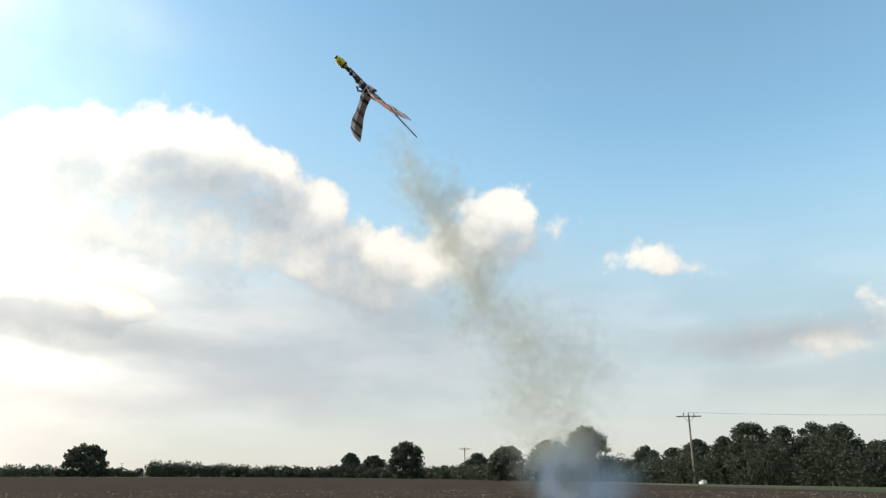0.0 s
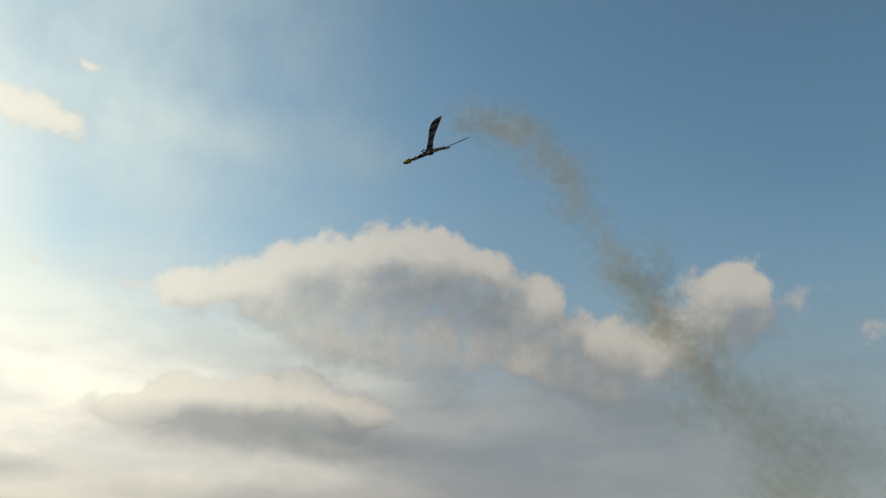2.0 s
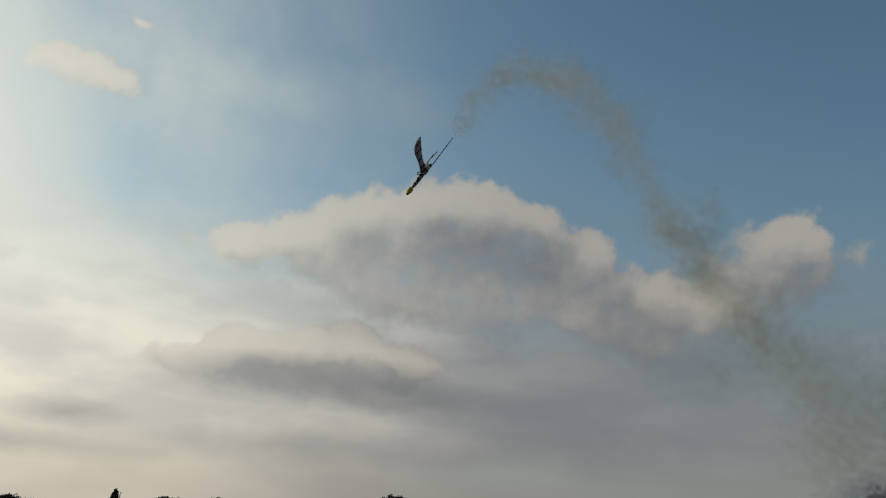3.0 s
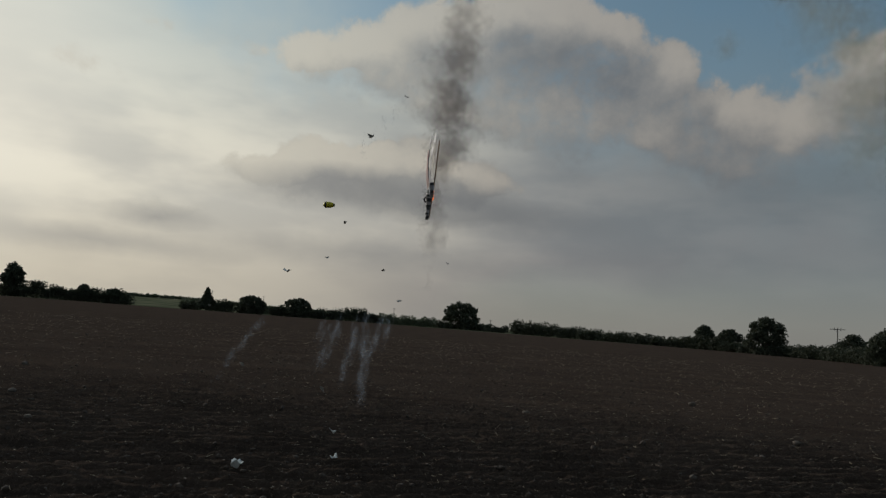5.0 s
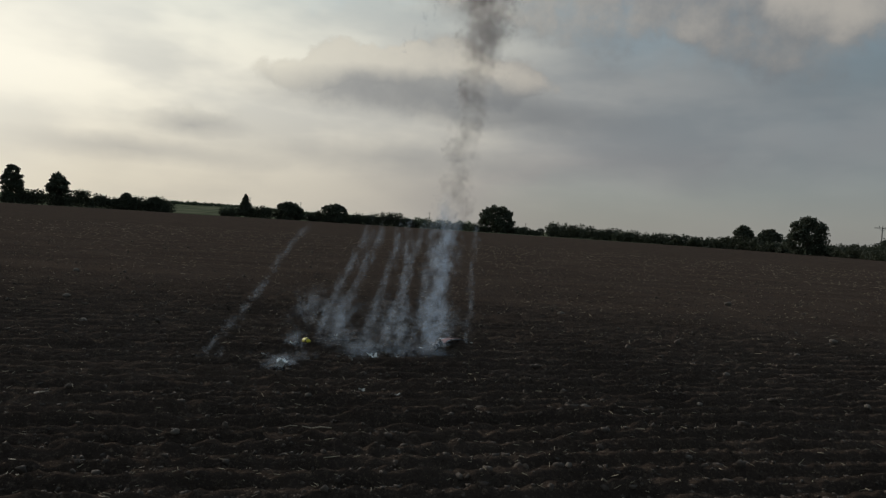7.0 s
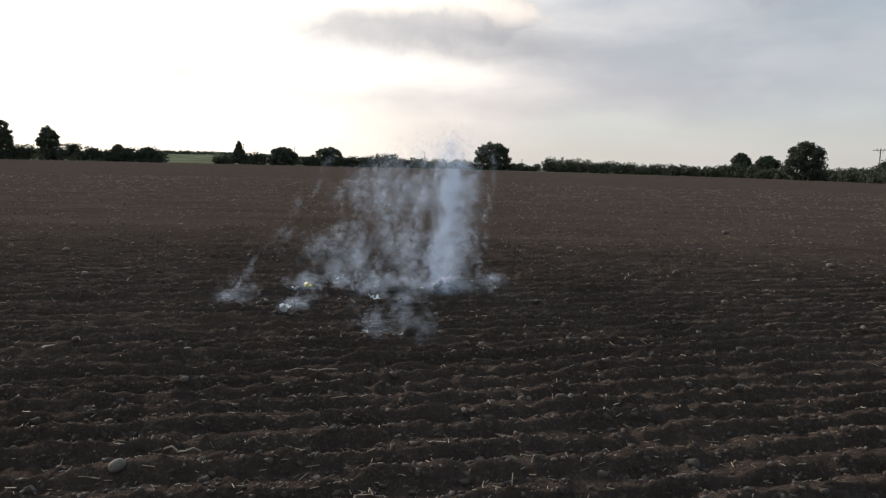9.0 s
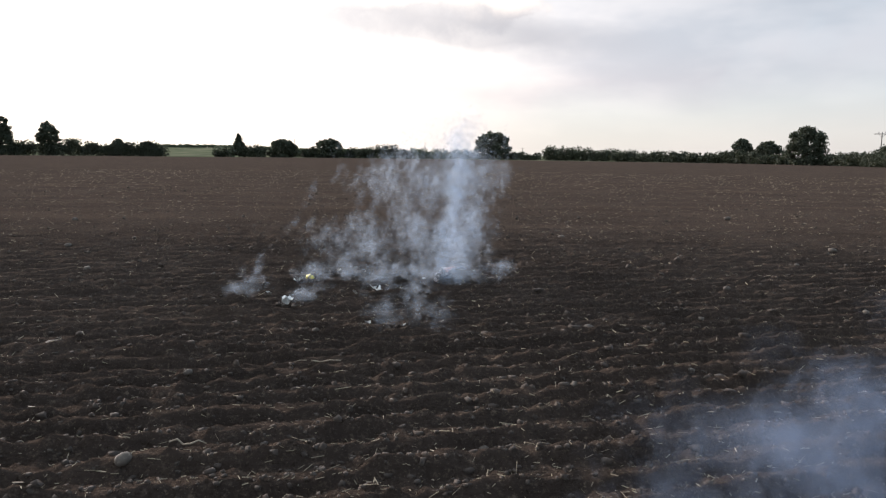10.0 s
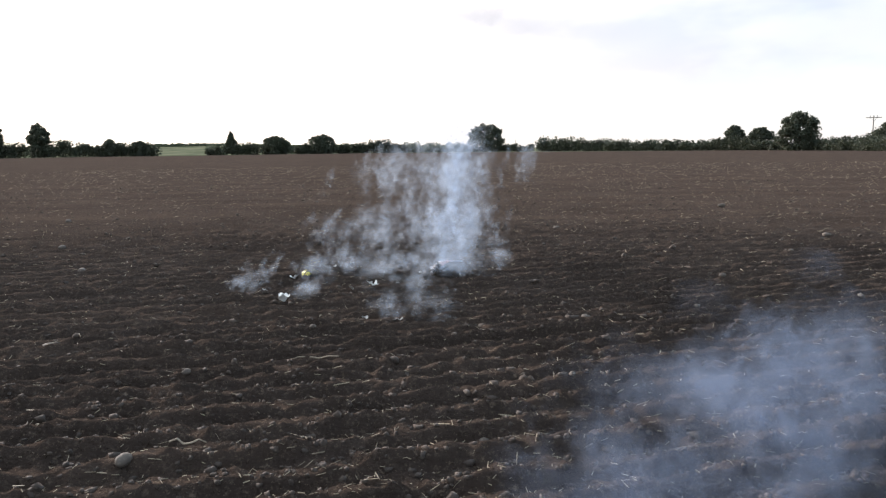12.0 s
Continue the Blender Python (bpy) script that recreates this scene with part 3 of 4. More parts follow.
def build_tree(az, dist, width, height, seed, kind="round", leaf=None, label="", name="tree"):
    """A tapered trunk with limbs and a crown of many leaf clumps with gaps."""
    rng = np.random.RandomState(seed)
    p = toward(az, 0, dist)
    tree = new(name)
    tree.location = on_ground(p.x, p.y, -0.1)
    tagged(tree, label or "broad dark green field tree standing at the field edge", "tree", "trees along the field edge")
    w, h = width / 2, height
    bm = bmesh.new()
    tube(bm, [(0, 0, 0), (0.1, 0, h * 0.2), (-0.1, 0.1, h * 0.45), (0.1, 0, h * 0.8)], [0.035 * h, 0.028 * h, 0.02 * h, 0.006 * h], 9)
    part("trunk", bm, BARK, tree)
    lobes = []
    if kind == "round":
        # boughs end in clumps on an uneven dome, widest a little below the middle
        low = 0.07 * h
        lean = rng.uniform(-0.08, 0.08) * w
        bulge = rng.uniform(0.82, 1.05, 9)
        for i in range(72):
            up = rng.rand() ** 0.9
            a = rng.uniform(0, 6.28)
            prof = math.sqrt(max(0.0, 1 - abs((up - 0.36) / (0.66 if up > 0.36 else 0.62)) ** 2.1))
            r = rng.uniform(0.14, 0.27) * min(w, h * 0.5)
            q = (w * prof * bulge[int(a / 6.28 * 9) % 9] - r * 0.8) * rng.uniform(0.55, 1.0) ** 0.5
            z = low + (h - low) * up * (0.92 + 0.08 * bulge[i % 9]) - r * 0.8 * up
            lobes.append((math.cos(a) * q + lean * up, math.sin(a) * q, z, r * 1.15, r * 1.15, r * 0.85))
        lobes.append((lean * 0.5, 0, h * 0.52, w * 0.7, w * 0.7, h * 0.38))
        lobes += [(w * 0.5 * math.cos(q), w * 0.5 * math.sin(q), h * 0.11, w * 0.3, w * 0.3, h * 0.12) for q in (0.3, 1.9, 3.4, 5.0)]
    else:
        for i in range(16):
            t = i / 15
            r = w * (0.42 * (1 - t) + 0.12)
            a = i * 2.4
            lobes.append((math.cos(a) * w * 0.35 * (1 - t), math.sin(a) * w * 0.35 * (1 - t), h * (0.12 + 0.82 * t), r, r, h * 0.09))
    for i in range(9):
        l = lobes[i]
        bm = bmesh.new()
        z0 = h * rng.uniform(0.2, 0.4)
        tube(bm, [(0, 0, z0), (l[0] * 0.5, l[1] * 0.5, (z0 + l[2]) / 2 + 0.1), (l[0], l[1], l[2])], [0.012 * h, 0.009 * h, 0.004 * h], 6)
        part("limb", bm, BARK, tree)
    size = 0.0125 * dist / 10
    count = int(min(12000, 1500 + 4.2 * width * height / size ** 2))
    v, f = leaf_cloud(rng, lobes, count, size)
    part_mesh("crown", mesh_fast("crown", v, f, leaf or LEAF), tree, "dense uneven dark green leaves")
    return tree


def build_hedge(az0, az1, dist0, dist1, top0, top1, seed, leaf=None, label="", depth=3.0):
    """A stretch of unclipped hedge: many stems and an uneven leafy body."""
    rng = np.random.RandomState(seed)
    a, b = toward(az0, 0, dist0), toward(az1, 0, dist1)
    run = (b - a).xy.length
    mid = (a + b) / 2
    hedge = new("hedge")
    hedge.matrix_basis = Matrix.Translation(on_ground(mid.x, mid.y, -0.1)) @ pose(0, 0, 0, 0, 0, math.degrees(math.atan2(b.y - a.y, b.x - a.x)))
    tagged(hedge, label or "dark green overgrown hedge along the field edge", "hedge", "hedges along the field edge")
    lobes, x = [], -run / 2
    while x < run / 2:
        t = x / run + 0.5
        h = (top0 + (top1 - top0) * t) * rng.uniform(0.6, 1.12)
        r = h * rng.uniform(0.22, 0.5)
        lobes.append((x, rng.uniform(-0.3, 0.3) * depth, h - r * 0.85, r * 1.25, depth * 0.6, r))
        lobes.append((x + 0.3 * r, rng.uniform(-0.3, 0.3) * depth, h * 0.38, r * 1.5, depth * 0.55, h * 0.42))
        x += r * rng.uniform(0.75, 1.2)
    size = 0.0115 * (dist0 + dist1) / 20
    count = int(min(18000, 400 + 5.0 * run * max(top0, top1) / size ** 2))
    v, f = leaf_cloud(rng, lobes, count, size)
    part_mesh("foliage", mesh_fast("foliage", v, f, leaf or LEAF), hedge)
    for i in range(int(min(10, 2 + run / 4))):
        x = run * (rng.rand() - 0.5)
        bm = bmesh.new()
        tube(bm, [(x, 0, 0), (x + rng.uniform(-.3, .3), 0.1, 0.5 * min(top0, top1)), (x + rng.uniform(-.5, .5), 0, 0.8 * min(top0, top1))], [0.09, 0.07, 0.03], 6)
        part("stem", bm, BARK, hedge)
    return hedge


def rise(el, dist):
    return EYE[2] + dist * math.tan(radians(el))


def wide(az0, az1, dist):
    return dist * radians(abs(az1 - az0))


# azimuths of both sides, elevation of the top, distance, kind
TREES = [
    (-32.8, -31.3, 2.15, 300, "round"), (-30.05, -28.45, 1.9, 306, "round"), (-25.4, -24.2, 0.84, 300, "round"), (-23.6, -22.0, 0.72, 296, "round"),
    (-17.25, -15.5, 1.28, 296, "spire"), (-14.35, -11.95, 1.0, 294, "round"), (-10.75, -8.45, 1.08, 292, "round"),
    (2.06, 4.9, 1.75, 290, "round"), (21.2, 22.9, 1.28, 225, "round"), (22.8, 24.8, 1.12, 220, "round"), (24.85, 27.75, 2.12, 198, "round"),
    (30.5, 32.7, 1.3, 176, "round"), (32.3, 35.5, 1.8, 152, "round"), (35.3, 39.2, 2.2, 140, "round"), (38.4, 42.0, 3.25, 136, "round"),
    (43.2, 45.6, 1.75, 130, "round"), (45.2, 47.4, 1.6, 127, "round"), (46.8, 49.2, 2.1, 124, "round"), (48.9, 50.9, 2.3, 114, "round"), (49.9, 53.2, 3.25, 112, "round"), (52.4, 55.4, 2.85, 109, "round"),
    (54.4, 57.2, 3.05, 108, "round"), (56.0, 58.9, 2.95, 106, "round"), (58.2, 61.2, 1.9, 104, "round")]
for i, (a0, a1, top, dist, kind) in enumerate(TREES):
    tall = dist < 200
    build_tree((a0 + a1) / 2, dist, wide(a0, a1, dist) * (1.22 if dist < 128 else 1.1), rise(top, dist) * 1.1, 40 + i, kind, LEAF,
               {"spire": "pointed dark conifer at the far field edge"}.get(kind, "tall dense oak beside the power line" if tall and top > 2.4 else ""))

HEDGES = [
    (-31.6, -30.2, 302, 302, 0.8, 0.8), (-28.5, -25.2, 302, 300, 0.85, 0.66), (-24.4, -21.9, 298, 296, 0.66, 0.7), (-18.1, -17.2, 300, 300, 0.24, 0.3),
    (-15.7, -14.5, 296, 296, 0.62, 0.5), (-11.5, -10.6, 294, 293, 0.35, 0.5), (-8.4, -3.0, 292, 290, 0.62, 0.66), (1.7, 2.4, 290, 290, 0.3, 0.35), (4.6, 5.1, 290, 290, 0.3, 0.2),
    (5.4, 7.0, 280, 276, 0.3, 0.25), (7.6, 13.1, 272, 252, 0.66, 0.55), (13.0, 21.6, 250, 226, 0.45, 0.42), (20.8, 25.2, 228, 210, 0.5, 0.5), (27.4, 30.5, 196, 182, 0.42, 0.4),
    (30.2, 36.0, 180, 146, 0.5, 0.6), (35.6, 42.4, 146, 134, 0.7, 1.1), (41.8, 47.0, 134, 118, 1.2, 1.35), (46.6, 53.0, 120, 108, 1.5, 2.0), (52.0, 59.0, 110, 102, 2.0, 1.9), (58.5, 70.0, 104, 98, 1.4, 1.6)]
for i, (a0, a1, d0, d1, t0, t1) in enumerate(HEDGES):
    build_hedge(a0, a1, d0, d1, rise(t0, d0), rise(t1, d1), 90 + i)
# growth in the distance, with haze put into its paler leaf colour
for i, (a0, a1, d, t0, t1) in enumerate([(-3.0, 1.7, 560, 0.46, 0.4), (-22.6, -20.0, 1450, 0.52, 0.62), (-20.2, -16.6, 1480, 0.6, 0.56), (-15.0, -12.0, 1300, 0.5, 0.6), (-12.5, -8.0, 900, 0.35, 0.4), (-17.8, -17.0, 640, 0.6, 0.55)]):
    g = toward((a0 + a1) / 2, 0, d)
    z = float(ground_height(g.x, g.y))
    build_hedge(a0, a1, d, d, rise(t0, d) - z, rise(t1, d) - z, 130 + i, LEAF_HAZED, "hazy green line of distant trees", 8.0)


# ---- power line ----


def build_pole(az, dist, top, arm=2.4, label="weathered wooden power pole with a crossarm"):
    p = toward(az, 0, dist)
    pole = new("utility_pole")
    pole.matrix_basis = Matrix.Translation(on_ground(p.x, p.y, -0.2)) @ pose(0, 0, 0, 0, 0, -az + 8)
    tagged(pole, label, "power pole", "power poles")
    h = rise(top, dist)
    bm = bmesh.new()
    tube(bm, [(0, 0, 0), (0, 0, h * 0.5), (0, 0, h)], [0.17, 0.15, 0.12], 10)
    part("pole_shaft", bm, POLE_WOOD, pole)
    bm = bmesh.new()
    bmesh.ops.create_cube(bm, size=1.0, matrix=Matrix.Translation((0, -0.16, h - 0.55)) @ Matrix.Diagonal((arm * 1.5, 0.14, 0.16, 1)))
    part("crossarm", bm, POLE_WOOD, pole)
    for x in (-0.62, 0.0, 0.62):
        bm = bmesh.new()
        tube(bm, [(x * arm / 2, -0.16, h - 0.5), (x * arm / 2, -0.16, h - 0.2), (x * arm / 2, -0.16, h + 0.02)], [0.035, 0.09, 0.06], 8)
        part("insulator", bm, METAL, pole)
    for s in (-1, 1):
        bm = bmesh.new()
        tube(bm, [(0, -0.16, h - 1.4), (s * 0.8, -0.16, h - 0.6)], [0.035, 0.035], 6)
        part("brace", bm, METAL, pole)
    return pole.matrix_basis, h


ends = [build_pole(30.75, 215, 1.9), build_pole(47.65, 116, 4.32)]
far_end = (Matrix.Translation(on_ground(130, 18, -0.2)) @ pose(0, 0, 0, 0, 0, -70), 10.0)


def build_wires(a, b):
    for x in (-0.62, 0.0, 0.62):
        p = a[0] @ Vector((x * 1.2, -0.16, a[1] + 0.02))
        q = b[0] @ Vector((x * 1.2, -0.16, b[1] + 0.02))
        bm = bmesh.new()
        pts = [p.lerp(q, t / 12) - Vector((0, 0, 1.1 * 4 * (t / 12) * (1 - t / 12))) for t in range(13)]
        tube(bm, pts, [0.006] * 13, 5)
        me = bpy.data.meshes.new("power_wire")
        bm.to_mesh(me)
        bm.free()
        me.materials.append(METAL)
        tagged(new("power_wire", me), "thin sagging wire between wooden power poles", "wire", "power wires")


build_wires(ends[1], far_end)


def build_sack(az, dist):
    p = toward(az, 0, dist)
    bm = lump(np.random.RandomState(8), 0.62, 0.55, 3, 0.3)
    for f in bm.faces:
        f.smooth = True
    me = bpy.data.meshes.new("plastic_sack")
    bm.to_mesh(me)
    bm.free()
    me.materials.append(WHITE_PAPER)
    ob = new("plastic_sack", me)
    ob.location = on_ground(p.x, p.y, 0.24)
    tagged(ob, "crumpled white sack lying beside a power pole", "sack")


build_sack(48.2, 113)
for az, dist, top in [(-16.05, 420, 1.25), (-12.2, 430, 1.12), (-2.0, 450, 0.98), (5.75, 420, 0.62), (-23.7, 480, 0.8)]:
    p = toward(az, 0, dist)
    z = float(ground_height(p.x, p.y))
    mast = new("far_pole")
    mast.location = (p.x, p.y, z)
    tagged(mast, "slender power pole beyond the hedges", "power pole", "far power poles")
    h = rise(top, dist) - z
    bm = bmesh.new()
    part("pole_shaft", tube(bm, [(0, 0, -0.2), (0, 0, h)], [0.16, 0.13], 8), POLE_WOOD, mast)
    bm = bmesh.new()
    part("crossarm", tube(bm, [(-0.9, 0, h - 0.5), (0.9, 0, h - 0.5)], [0.09, 0.09], 6), POLE_WOOD, mast)

# ---- the rocket glider ----
ROOT, BACK, SPAN, LIFT, LONG = 0.52, 0.366, 0.75, 0.24, 1.3


def build_nose():
    """The yellow cap, which the burst throws off."""
    cap = new("nose_cap")
    tagged(cap, "yellow pointed rocket nose cap with black tape bands", "nose cap")
    bm = bmesh.new()
    xs = [0.0, -0.012, -0.04, -0.08, -0.12, -0.15, -0.17]
    rs = [0.004, 0.018, 0.034, 0.044, 0.043, 0.034, 0.024]
    tube(bm, [(x, 0, 0) for x in xs], rs, 16)
    for f in bm.faces:
        f.smooth = True
    part("shell", bm, YELLOW, cap)
    for x, r in ((-0.014, 0.021), (-0.128, 0.044)):
        bm = bmesh.new()
        tube(bm, [(x + 0.009, 0, 0), (x, 0, 0), (x - 0.012, 0, 0)], [r - 0.002, r + 0.003, r + 0.002], 16)
        part("tape_band", bm, BLACK, cap)
    return cap


def wing_mesh(side, first=0.0, last=1.0, narrow=1.0, over=0.0):
    """A swept, slightly bowed blade that widens towards a slanted tip."""
    bm = bmesh.new()
    rows = []
    n = 14
    for i in range(n + 1):
        s = first + (last - first) * i / n
        x = -ROOT - BACK * s ** 1.05
        y = side * SPAN * s
        z = LIFT * s + 0.045 * math.sin(math.pi * s)
        chord = 0.15 - 0.045 * math.sin(math.pi * min(1, s * 1.6)) + 0.02 * s
        lead, trail = chord * 0.55 * narrow, chord * 0.5 * narrow
        z += over
        if s > 0.9:
            lead -= 0.05 * (s - 0.9) / 0.1
            trail -= 0.01 * (s - 0.9) / 0.1
        thick = 0.014 * (1 - 0.5 * s)
        wob = 0.006 * math.sin(9 * s + side)
        rows.append([bm.verts.new(v) for v in ((x + lead, y, z + wob), (x + lead * 0.3, y, z + thick + wob), (x - trail, y, z + 0.004), (x - trail, y, z - 0.003), (x + lead * 0.3, y, z - thick * 0.6 + wob))])
    for a, b in zip(rows, rows[1:]):
        for j in range(5):
            bm.faces.new((a[j], a[(j + 1) % 5], b[(j + 1) % 5], b[j]) if side > 0 else (b[j], b[(j + 1) % 5], a[(j + 1) % 5], a[j]))
    bm.faces.new(rows[0]), bm.faces.new(rows[-1])
    bmesh.ops.recalc_face_normals(bm, faces=bm.faces)
    return bm


WINGS = []


def build_glider():
    g = new("rocket_glider")
    tagged(g, "hand-made rocket glider with grey and black banded wings", "rocket glider")
    bm = bmesh.new()
    pts = [(-0.165, 0, 0), (-0.22, 0, 0), (-0.30, 0, 0.004), (-0.38, 0, 0.008), (-0.46, 0, 0.01), (-0.56, 0, 0.008), (-0.64, 0, 0.004), (-0.70, 0, 0)]
    tube(bm, pts, [0.024, 0.022, 0.024, 0.032, 0.044, 0.048, 0.036, 0.014], 14)
    for f in bm.faces:
        f.smooth = True
    part("body", bm, BANDED_BODY, g, "grey tube body with black bands")
    for x, r in ((-0.25, 0.027), (-0.36, 0.039), (-0.50, 0.054)):
        bm = bmesh.new()
        tube(bm, [(x + 0.014, 0, 0.007), (x, 0, 0.007), (x - 0.014, 0, 0.007)], [r - 0.002, r + 0.002, r - 0.002], 14)
        part("tape_band", bm, BLACK, g, "black tape band")
    for side in (1, -1):
        WINGS.append((side, part("wing", wing_mesh(side), BANDED_WING, g)))
        bm = bmesh.new()
        tube(bm, [(-ROOT + 0.06, 0, 0.0), (-ROOT - 0.02, side * 0.05, -0.01), (-ROOT - 0.05, side * 0.13, 0.0)], [0.03, 0.03, 0.012], 8)
        part("wing_root", bm, BANDED_BODY, g)
    # thin pinkish strip just above one wing, short of its tip
    part("wing_strip", wing_mesh(-1, 0.06, 0.74, 0.92, 0.009), ROSE, WINGS[1][1], "pinkish translucent strip laid along the wing")
    bm = bmesh.new()
    tube(bm, [(-0.20, 0, -0.025), (-0.75, 0, -0.028), (-LONG, 0, -0.015)], [0.010, 0.010, 0.008], 8)
    part("guide_stick", bm, CANE, g, "long brown wooden stick")
    bm = bmesh.new()
    tube(bm, [(-0.43, 0.03, 0.035), (-0.40, 0.035, 0.06), (-0.44, 0.03, 0.085), (-0.48, 0.025, 0.055)], [0.012, 0.016, 0.014, 0.008], 8)
    part("tie_knot", bm, BLACK, g, "black tape knot")
    return g


glider, nose_cap = build_glider(), build_nose()


def axes(p, x, z):
    """A pose with its nose along x and its back towards z."""
    x = Vector(x).normalized()
    y = Vector(z).cross(x).normalized()
    z = x.cross(y)
    m = Matrix((x, y, z)).transposed().to_4x4()
    return Matrix.Translation(p) @ m


CRASH = on_ground(-0.13, 9.12)


def rolled(p, x, roll):
    """The way of the back when the wings are rolled about the nose's line, by degrees from belly up."""
    x = Vector(x).normalized()
    far = (Vector(p) - Vector(EYE)).normalized()
    up = far.cross(x).normalized()
    return math.sin(radians(roll)) * x.cross(up) - math.cos(radians(roll)) * up


# seconds, nose, way of the nose, way of the back
FLIGHT = [
    (0.0, (2.32, 6.65, 6.07), (-0.847, -0.123, 0.517), (-0.531, 0.21, -0.821)),
    (0.25, (2.27, 7.35, 6.75), (-0.91, -0.22, 0.35), -12),
    (0.5, (2.20, 8.01, 7.32), (-0.94, -0.305, 0.154), 2),
    (1.0, (1.98, 9.05, 8.02), (-0.95, -0.30, -0.02), -14),
    (1.5, (1.66, 10.13, 8.5), (-0.861, -0.273, -0.429), -36),
    (1.75, (1.50, 10.75, 8.6), (-0.88, 0.05, -0.40), -85),
    (1.9, (1.40, 11.1, 8.63), (-0.88, 0.25, -0.36), -135),
    (2.0, (1.33, 11.27, 8.62), (-0.873, 0.351, -0.338), (-0.385, -0.07, 0.92)),
    (2.5, (0.98, 11.63, 8.12), (-0.687, 0.521, -0.507), (-0.673, -0.193, 0.714)),
    (3.0, (0.60, 11.51, 7.08), (-0.549, 0.446, -0.707), (-0.782, 0.025, 0.623)),
    (3.5, (0.39, 11.09, 5.96), (-0.427, 0.694, -0.58), (-0.674, 0.184, 0.716)),
    (3.7, (0.28, 10.75, 5.50), (-0.408, 0.72, -0.56), (-0.715, 0.1, 0.692)),
    (4.3, (0.15, 10.2, 4.30), (-0.25, 0.35, -0.90), (-0.93, -0.1, 0.2)),
    (4.8, (0.05, 10.0, 3.35), (-0.08, 0.1, -1.0), (-0.98, -0.2, 0.0)),
    (5.3, (-0.05, 9.8, 2.17), (-0.06, 0.02, -1.0), (-1.0, -0.05, 0.0)),
    (5.5, (-0.04, 9.8, 1.64), (0.03, 0.02, -1.0), (-1.0, -0.1, 0.0)),
    (6.0, (-0.11, 9.6, 0.58), (0.02, 0.06, -1.0), (-1.0, 0.3, 0.0)),
    (6.22, (-0.13, 9.14, 0.02), (-0.03, -0.05, -1.0), (-0.9, 0.5, 0.0)),
    (6.34, (-0.16, 9.05, 0.03), (-0.2, -0.6, -0.75), (-0.6, 0.3, 0.6)),
    (6.5, (-0.20, 8.85, 0.06), (-0.2, -0.97, -0.03), (-0.05, 0.0, 1.0)),
    (7.0, (-0.20, 8.85, 0.06), (-0.2, -0.97, -0.03), (-0.05, 0.0, 1.0)),
    (12.0, (-0.20, 8.85, 0.06), (-0.2, -0.97, -0.03), (-0.05, 0.0, 1.0))]
FLIGHT = [(t, p, x, z if isinstance(z, tuple) else rolled(p, x, z)) for t, p, x, z in FLIGHT]
BURST = Vector((0.25, 10.85, 5.55))


# ---- debris ----
LANDING = [
    (-2.59, 7.96, 5.9, "scrap"), (-1.95, 9.05, 6.1, "scrap"), (-1.75, 7.6, 5.4, "scrap"), (-0.95, 8.9, 5.6, "scrap"), (-1.1, 8.3, 5.7, "scrap"), (-0.85, 8.55, 5.35, "scrap"),
    (-0.33, 9.3, 6.0, "scrap"), (0.35, 9.9, 6.2, "scrap"), (-1.5, 9.6, 6.2, "scrap"), (-0.77, 6.7, 6.6, "scrap"), (-0.42, 6.5, 6.9, "scrap"), (-2.15, 8.4, 5.8, "scrap"), (-1.3, 9.9, 6.3, "scrap"), (-0.55, 8.2, 6.1, "scrap")]


def build_scrap(rng, size, mat):
    """A crumpled piece of burst card casing."""
    bm = bmesh.new()
    bmesh.ops.create_grid(bm, x_segments=7, y_segments=6, size=size)
    off = Vector(rng.uniform(-50, 50, 3))
    for v in bm.verts:
        edge = 1 + 0.35 * noise.noise(v.co * 25 + off)
        v.co = Vector((v.co.x * edge, v.co.y * 0.8 * edge, 0.9 * size * noise.noise(v.co * 14 + off) + 0.5 * size * noise.noise(v.co * 30 + off) + abs(v.co.x) * 0.4))
    geo = bmesh.ops.solidify(bm, geom=bm.faces[:], thickness=0.003)
    me = bpy.data.meshes.new("card_scrap")
    bm.to_mesh(me)
    bm.free()
    me.materials.append(mat)
    ob = new("card_scrap", me)
    return tagged(ob, "crumpled white scrap of burst card smoking on the soil", "scrap", "scraps of the burst casing")


rng_debris = np.random.RandomState(21)
scraps = [build_scrap(rng_debris, float(rng_debris.uniform(0.016, 0.03)) * (3.3 if i == 2 else 2.0 if i in (1, 3, 5) else 1.0), WHITE_PAPER if i in (2, 3, 5, 1) else PAPER) for i in range(len(LANDING))]


def build_flame(rng, size, mat, name, label):
    bm = bmesh.new()
    bmesh.ops.create_icosphere(bm, subdivisions=2, radius=1.0)
    off = Vector(rng.uniform(-50, 50, 3))
    for v in bm.verts:
        k = 1 + 0.8 * noise.noise(v.co * 1.6 + off)
        v.co = Vector((v.co.x * 0.45, v.co.y * 0.45, v.co.z)) * k * size
    me = bpy.data.meshes.new(name)
    bm.to_mesh(me)
    bm.free()
    me.materials.append(mat)
    return tagged(new(name, me), label, "flame", "flames of the burst")


flames = [build_flame(rng_debris, float(rng_debris.uniform(0.035, 0.07)), FLAME, "flame", "orange flame bursting from the nose") for i in range(26)]
sparks = [build_flame(rng_debris, 0.016, SPARK, "spark", "small glowing spark thrown from the burst") for i in range(20)]


# ---- smoke ----


